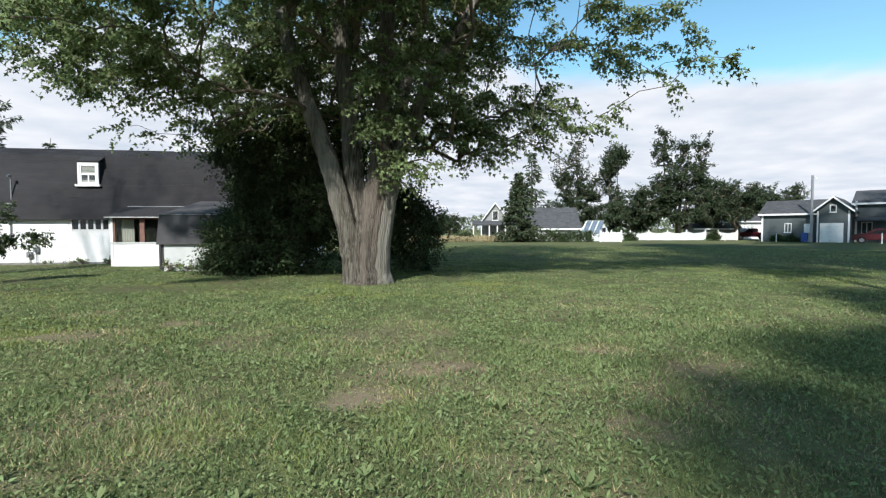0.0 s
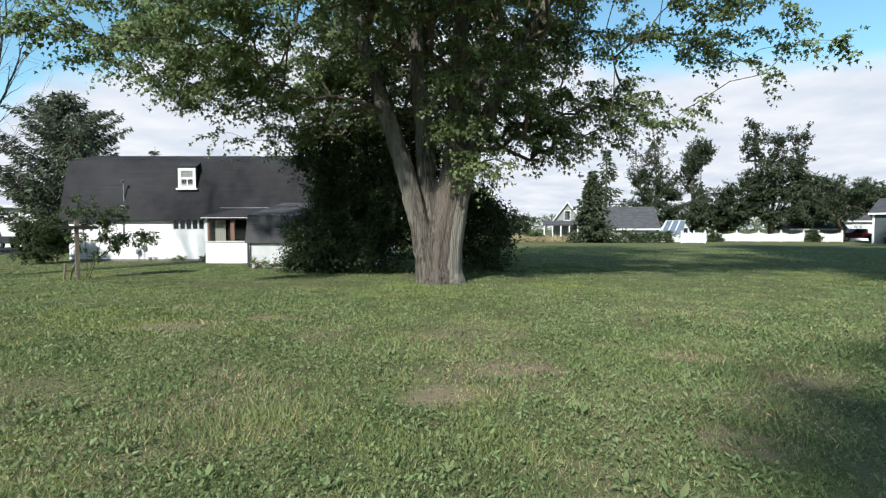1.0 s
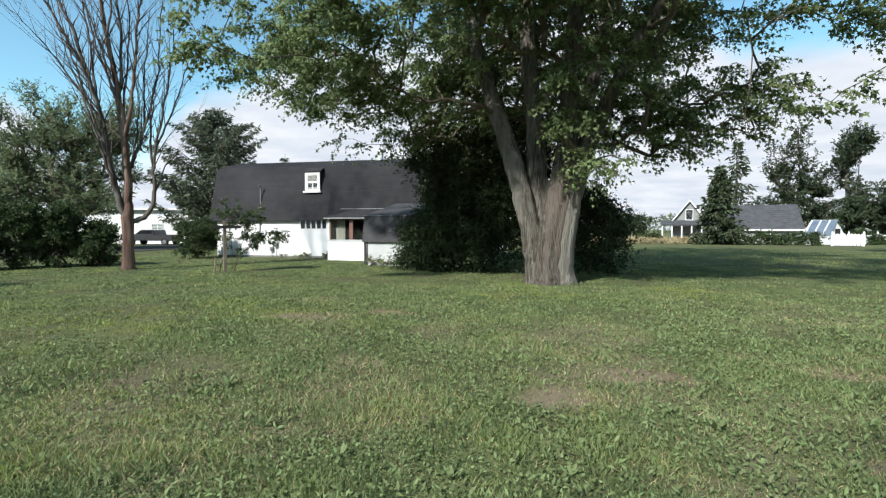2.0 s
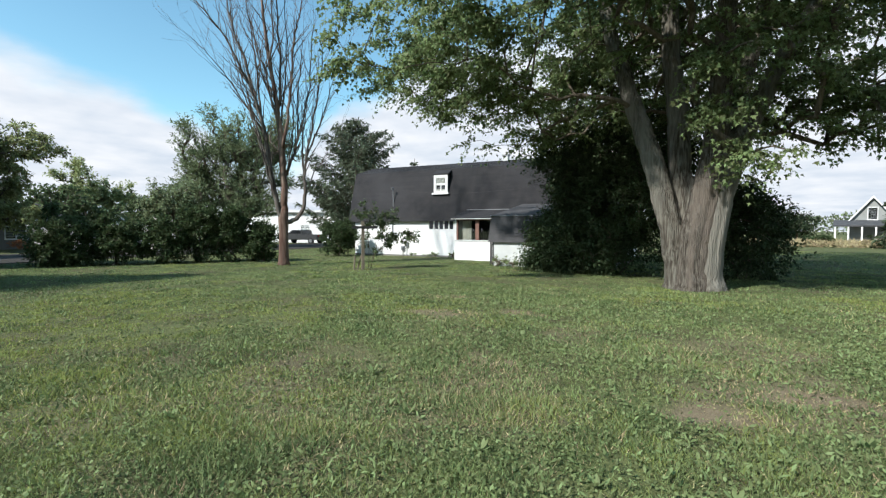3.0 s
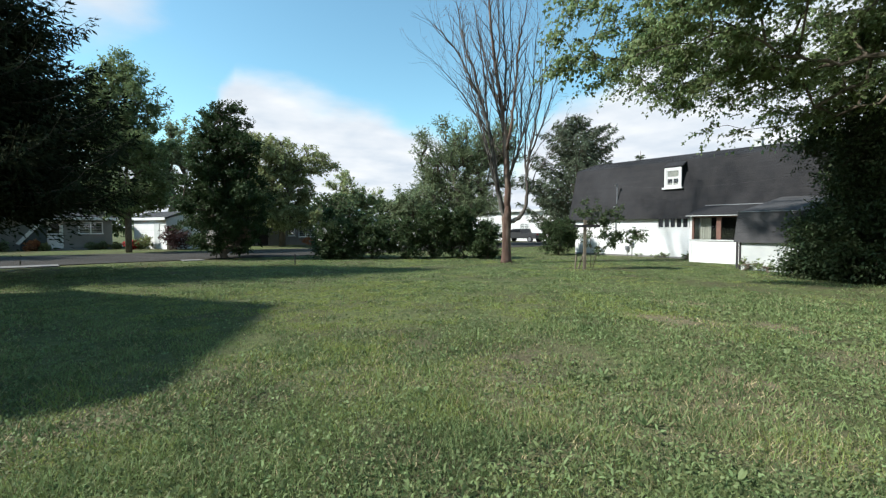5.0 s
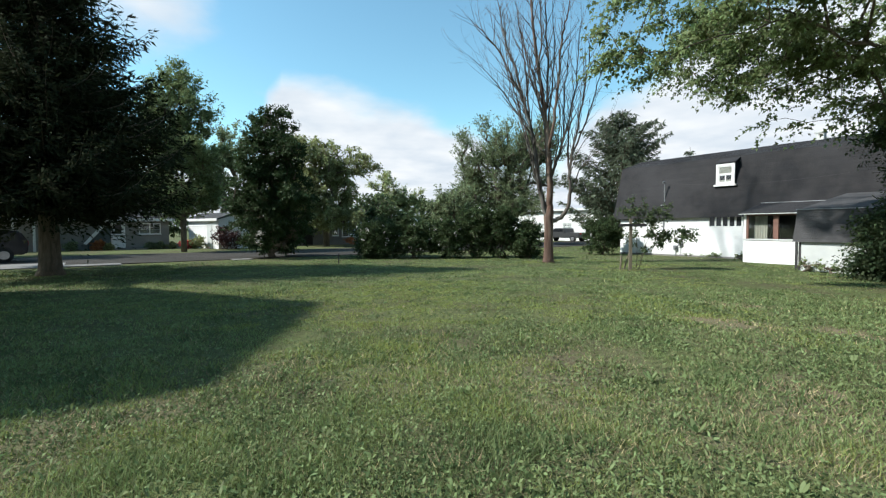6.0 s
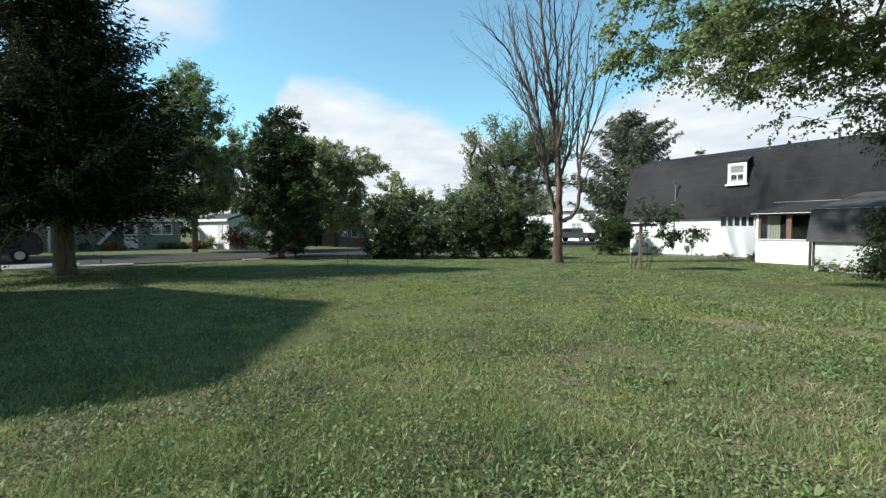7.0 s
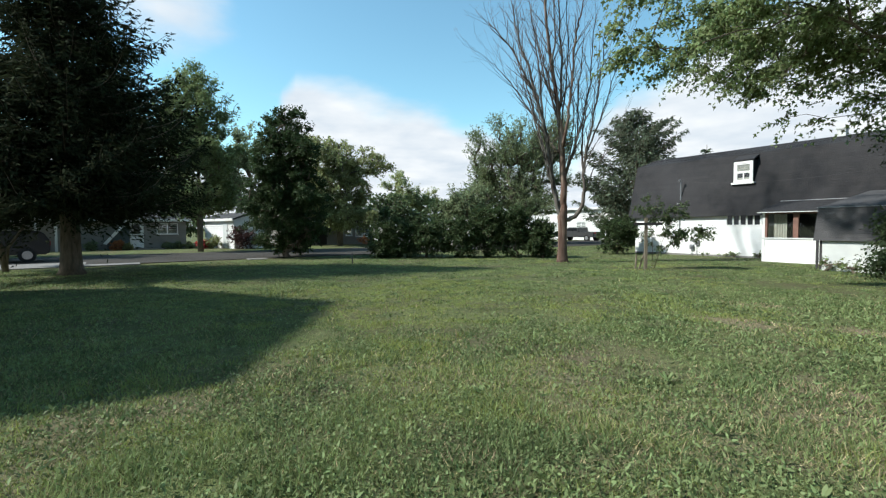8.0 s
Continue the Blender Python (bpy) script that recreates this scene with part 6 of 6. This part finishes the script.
# unseen trees added behind and beside the camera to shade lawn and field
SHADE_TREES = [(0.05, -18.7, 18.0, 4.7, 2.6, 280), (5.7, -14.5, 18.0, 4.8, 3.0, 260), (6.0, -1.0, 22.0, 6.0, 4.0, 170), (13.0, -1.0, 22.0, 6.5, 4.0, 170), (21.0, 0.0, 24.0, 7.0, 4.0, 170), (12.0, 3.0, 25.0, 6.5, 4.0, 170), (13.5, 9.0, 24.0, 6.0, 4.0, 170), (21.0, 8.0, 26.0, 6.5, 4.0, 170),
               (20.0, 15.5, 24.0, 6.0, 4.0, 170), (30.0, 16.0, 26.0, 7.0, 4.0, 170), (31.5, 25.0, 24.0, 6.0, 4.0, 170), (42.0, 27.0, 24.0, 7.0, 4.0, 170), (10.5, 9.0, 33.0, 6.0, 4.0, 170)]
for i, (x, y, z, r, rz, n) in enumerate(SHADE_TREES):
    broadleaf("tree", "unseen leafy tree added to shade the lawn", pose(x, y, 0), [[(0, 0, -0.1), (0, 0, z * 0.35), (0, 0, z * 0.7), (0, 0, z + rz * 0.6)]], 0.12,
              [(0, 0, z, r, r, rz)], n, 5, 0.7, 0.75, M_tree, M_barkdark, 131 + i, floor=z * 0.5, shell=0.1, group="shade trees")


# ---- grass ----
def scatter(r0, r1, per_m2, rng, a0=-54, a1=124):
    """Even random places on the lawn between two distances, over the sides that the walk shows."""
    n = int(0.5 * radians(a1 - a0) * (r1 * r1 - r0 * r0) * per_m2)
    r = np.sqrt(rng.uniform(r0 * r0, r1 * r1, n))
    a = np.radians(rng.uniform(a0, a1, n))
    x, y = -np.sin(a) * r, np.cos(a) * r
    c, s = math.cos(radians(12.5)), math.sin(radians(12.5))
    road = c * (x + 25.9) + s * (y + 2.0)
    c, s = math.cos(radians(9)), math.sin(radians(9))
    hx, hy = c * (x + 14.05) + s * (y - 20.63), -s * (x + 14.05) + c * (y - 20.63)
    inside = (hy > 1.7) & (hx > -7.8) & (hx < 8.3) | (hy > -0.03) & (hx > 0) & (hx < 8.3) | (hy > -2.96) & (hx > 3.2) & (hx < 8.3)
    keep = (road > 0.95) & ~inside & (np.hypot(x + 2.1, y - 14.3) > 0.75)
    return x[keep], y[keep]


def blades(name, label, category, x, y, hgt, wid, material, rng, lean=0.55):
    n = len(x)
    p = np.stack([x, y, rise(x, y) - 0.004], 1)
    tip = rng.normal(size=(n, 3)) * lean
    tip[:, 2] = 1
    tip = unit(tip) * (hgt * rng.uniform(0.5, 1.35, n))[:, None]
    ang = rng.uniform(0, 2 * math.pi, n)
    s = np.stack([np.cos(ang), np.sin(ang), np.zeros(n)], 1) * (wid * rng.uniform(0.7, 1.3, n))[:, None]
    v = np.stack([p - s, p + s, p + tip], 1)
    return tagged(part(name, raw_mesh(name, v.reshape(-1, 3), 3), material), label, category, kind="stuff")


def build_grass():
    rng = np.random.RandomState(42)
    gx, gy, gh, gw, dx, dy, dh, dw, kx, ky, kh, kw, sx, sy, sh, sw = ([] for _ in range(16))
    for r0, r1, den, h, w, b0, b1 in ((1.9, 4.5, 4600, 0.06, 0.0046, -54, 124), (4.5, 8, 2200, 0.06, 0.0066, -54, 124), (8, 14, 1150, 0.054, 0.010, -54, 124), (14, 24, 430, 0.042, 0.016, -54, 124), (24, 46, 70, 0.045, 0.03, -54, 124),
                                      (0.0, 1.9, 1400, 0.066, 0.006, -180, 180), (1.9, 9, 420, 0.07, 0.011, 124, 306)):
        x, y = scatter(r0, r1, den, rng, b0, b1)
        tall = 0.3 + 3.0 * np.clip(field(x, y, 0.38, 61, 2) * 0.65 + field(x, y, 2.5, 62, 2) * 0.35 - 0.3, 0, 1)
        d = dryness(x, y)
        u = rng.uniform(size=len(x))
        dry = u < (0.06 + 0.46 * d) * (1.0 if r1 <= 14 else 0.35)
        green = ~dry & (u > 0.25 * d + 0.3 * d * d) & (rng.uniform(size=len(x)) < 0.35 + 1.3 * field(x, y, 0.3, 64, 2))
        dark = green & (field(x, y, 0.5, 66, 2) + rng.uniform(-0.15, 0.15, len(x)) > (0.55 if r1 <= 8 else 0.58 if r1 <= 14 else 0.5))
        green &= ~dark
        # a yellow-green, longer strip to the west, with sunlit brightness put in its colour
        sunny = green & (field(x, y, 2.2, 68, 3) + 0.5 * sunny_strip(x, y) - 0.1 + rng.uniform(-0.12, 0.12, len(x)) > 0.56)
        green &= ~sunny
        thin = np.where(d > 0.8, 0.5, 1.0)
        for m, X, Y, Hh, Ww in ((green, gx, gy, gh, gw), (dry, dx, dy, dh, dw), (dark, kx, ky, kh, kw), (sunny, sx, sy, sh, sw)):
            X.append(x[m]), Y.append(y[m]), Hh.append((h * tall * thin)[m]), Ww.append(np.full(m.sum(), w))
    cat = np.concatenate
    blades("grass", "short uneven green lawn grass", "grass", cat(gx), cat(gy), cat(gh), cat(gw), M_grass, rng, 0.8)
    blades("dry_grass", "dry straw-coloured grass blades among the lawn", "grass", cat(dx), cat(dy), cat(dh), cat(dw), M_drygrass, rng, 1.4)
    blades("dark_grass", "tufts of darker green grass in the lawn", "grass", cat(kx), cat(ky), cat(kh), cat(kw), M_grassdark, rng, 0.9)
    blades("sunny_grass", "strips of yellow-green longer lawn grass, colour lightened as if sunlit", "grass", cat(sx), cat(sy), cat(sh), cat(sw), M_grasslime, rng, 0.8)
    # clover and other small round leaves, in drifts
    px, pz = [], []
    for r0, r1, den, s in ((1.9, 4.5, 1250, 0.023), (4.5, 8, 540, 0.029), (8, 13, 190, 0.04)):
        x, y = scatter(r0, r1, den, rng)
        k = (field(x, y, 1.3, 71, 3) * 0.7 + 0.3 * field(x, y, 4.0, 72, 2) + rng.uniform(-0.16, 0.16, len(x)) > 0.50) & (rng.uniform(size=len(x)) > dryness(x, y) * 1.3 + 0.8 * sunny_strip(x, y))
        x, y = x[k], y[k]
        px.append(np.stack([x, y, rise(x, y) + rng.uniform(0.008, 0.05, len(x))], 1))
        pz.append(np.full(len(x), s))
    P, S = np.concatenate(px), np.concatenate(pz)
    lx, ls = [], []
    for r0, r1, den, s in ((1.9, 4.5, 640, 0.05), (4.5, 8, 350, 0.055), (8, 13, 130, 0.06)):
        x, y = scatter(r0, r1, den, rng)
        k = (field(x, y, 0.9, 75, 3) * 0.75 + 0.25 * field(x, y, 5.0, 76, 2) + rng.uniform(-0.16, 0.16, len(x)) > 0.47) & (rng.uniform(size=len(x)) > dryness(x, y) * 1.3 + 0.8 * sunny_strip(x, y))
        x, y = x[k], y[k]
        lx.append(np.stack([x, y, rise(x, y) + rng.uniform(0.003, 0.055, len(x))], 1))
        ls.append(np.full(len(x), s))
    aim = rng.normal(size=(sum(len(q) for q in ls), 3))
    aim[:, 2] = 0.55
    me = leaves("lawn_weeds", np.concatenate(lx), np.concatenate(ls), rng, [(0, 0), (0.17, 0.45), (0.1, 0.85), (0, 1), (-0.17, 0.5)], 0.4, -0.2, unit(aim))
    tagged(part("lawn_weeds", me, M_weed), "narrow-leaved weeds mixed into the lawn", "weeds", kind="stuff")
    me = leaves("clover", P, S, rng, [(0, 0), (0.38, 0.4), (0.24, 0.95), (-0.24, 0.95), (-0.38, 0.4)], 0.42, -0.05)
    tagged(part("clover", me, M_weed), "drifts of clover and small round-leaved weeds", "weeds", kind="stuff")


build_grass()


def plantain(x, y, s, seed, label):
    rng = np.random.RandomState(seed)
    t = thing("plantain", label, "weed", pose(x, y, 0), "plantain weeds in the lawn")
    g = Geo()
    n = rng.randint(5, 9)
    for i in range(n):
        a = i * 2 * math.pi / n + rng.uniform(-0.3, 0.3)
        tilt = rng.uniform(0.15, 0.7)
        d = Vector((math.cos(a) * math.cos(tilt), math.sin(a) * math.cos(tilt), math.sin(tilt)))
        sd = Vector((-math.sin(a), math.cos(a), 0))
        up = sd.cross(d)
        rows = [(0, 0.04), (0.3, 0.10), (0.55, 0.17), (0.8, 0.13), (1.0, 0.02)]
        vs = []
        for u, w in rows:
            c = d * u * s + up * (-0.25 * u * u * s)
            vs += [c - sd * w * s - up * 0.03 * s, c + up * -0.05 * s, c + sd * w * s - up * 0.03 * s]
        g.add(vs, [(3 * i2 + j, 3 * i2 + j + 1, 3 * i2 + j + 4, 3 * i2 + j + 3) for i2 in range(4) for j in range(2)])
    part("leaf_rosette", g, M_weed, t, smooth=True)


for i, (x, y, s) in enumerate([(1.15, 3.05, 0.2), (0.9, 3.2, 0.16), (0.75, 4.3, 0.2), (-2.53, 3.1, 0.17), (-1.3, 5.9, 0.18), (0.35, 2.6, 0.15), (0.5, 4.55, 0.16), (-0.2, 3.2, 0.13), (1.5, 3.9, 0.14), (-1.7, 2.9, 0.13),
                               (-3.6, 3.8, 0.16), (-3.1, 6.3, 0.16), (-4.6, 5.2, 0.15), (-0.9, 2.9, 0.12), (1.9, 4.8, 0.15), (-5.2, 2.9, 0.14), (-6.0, 5.4, 0.16), (-4.0, 1.9, 0.13)]):
    plantain(x, y, s * 0.68, 200 + i, "broad pale-green plantain rosette in the grass")
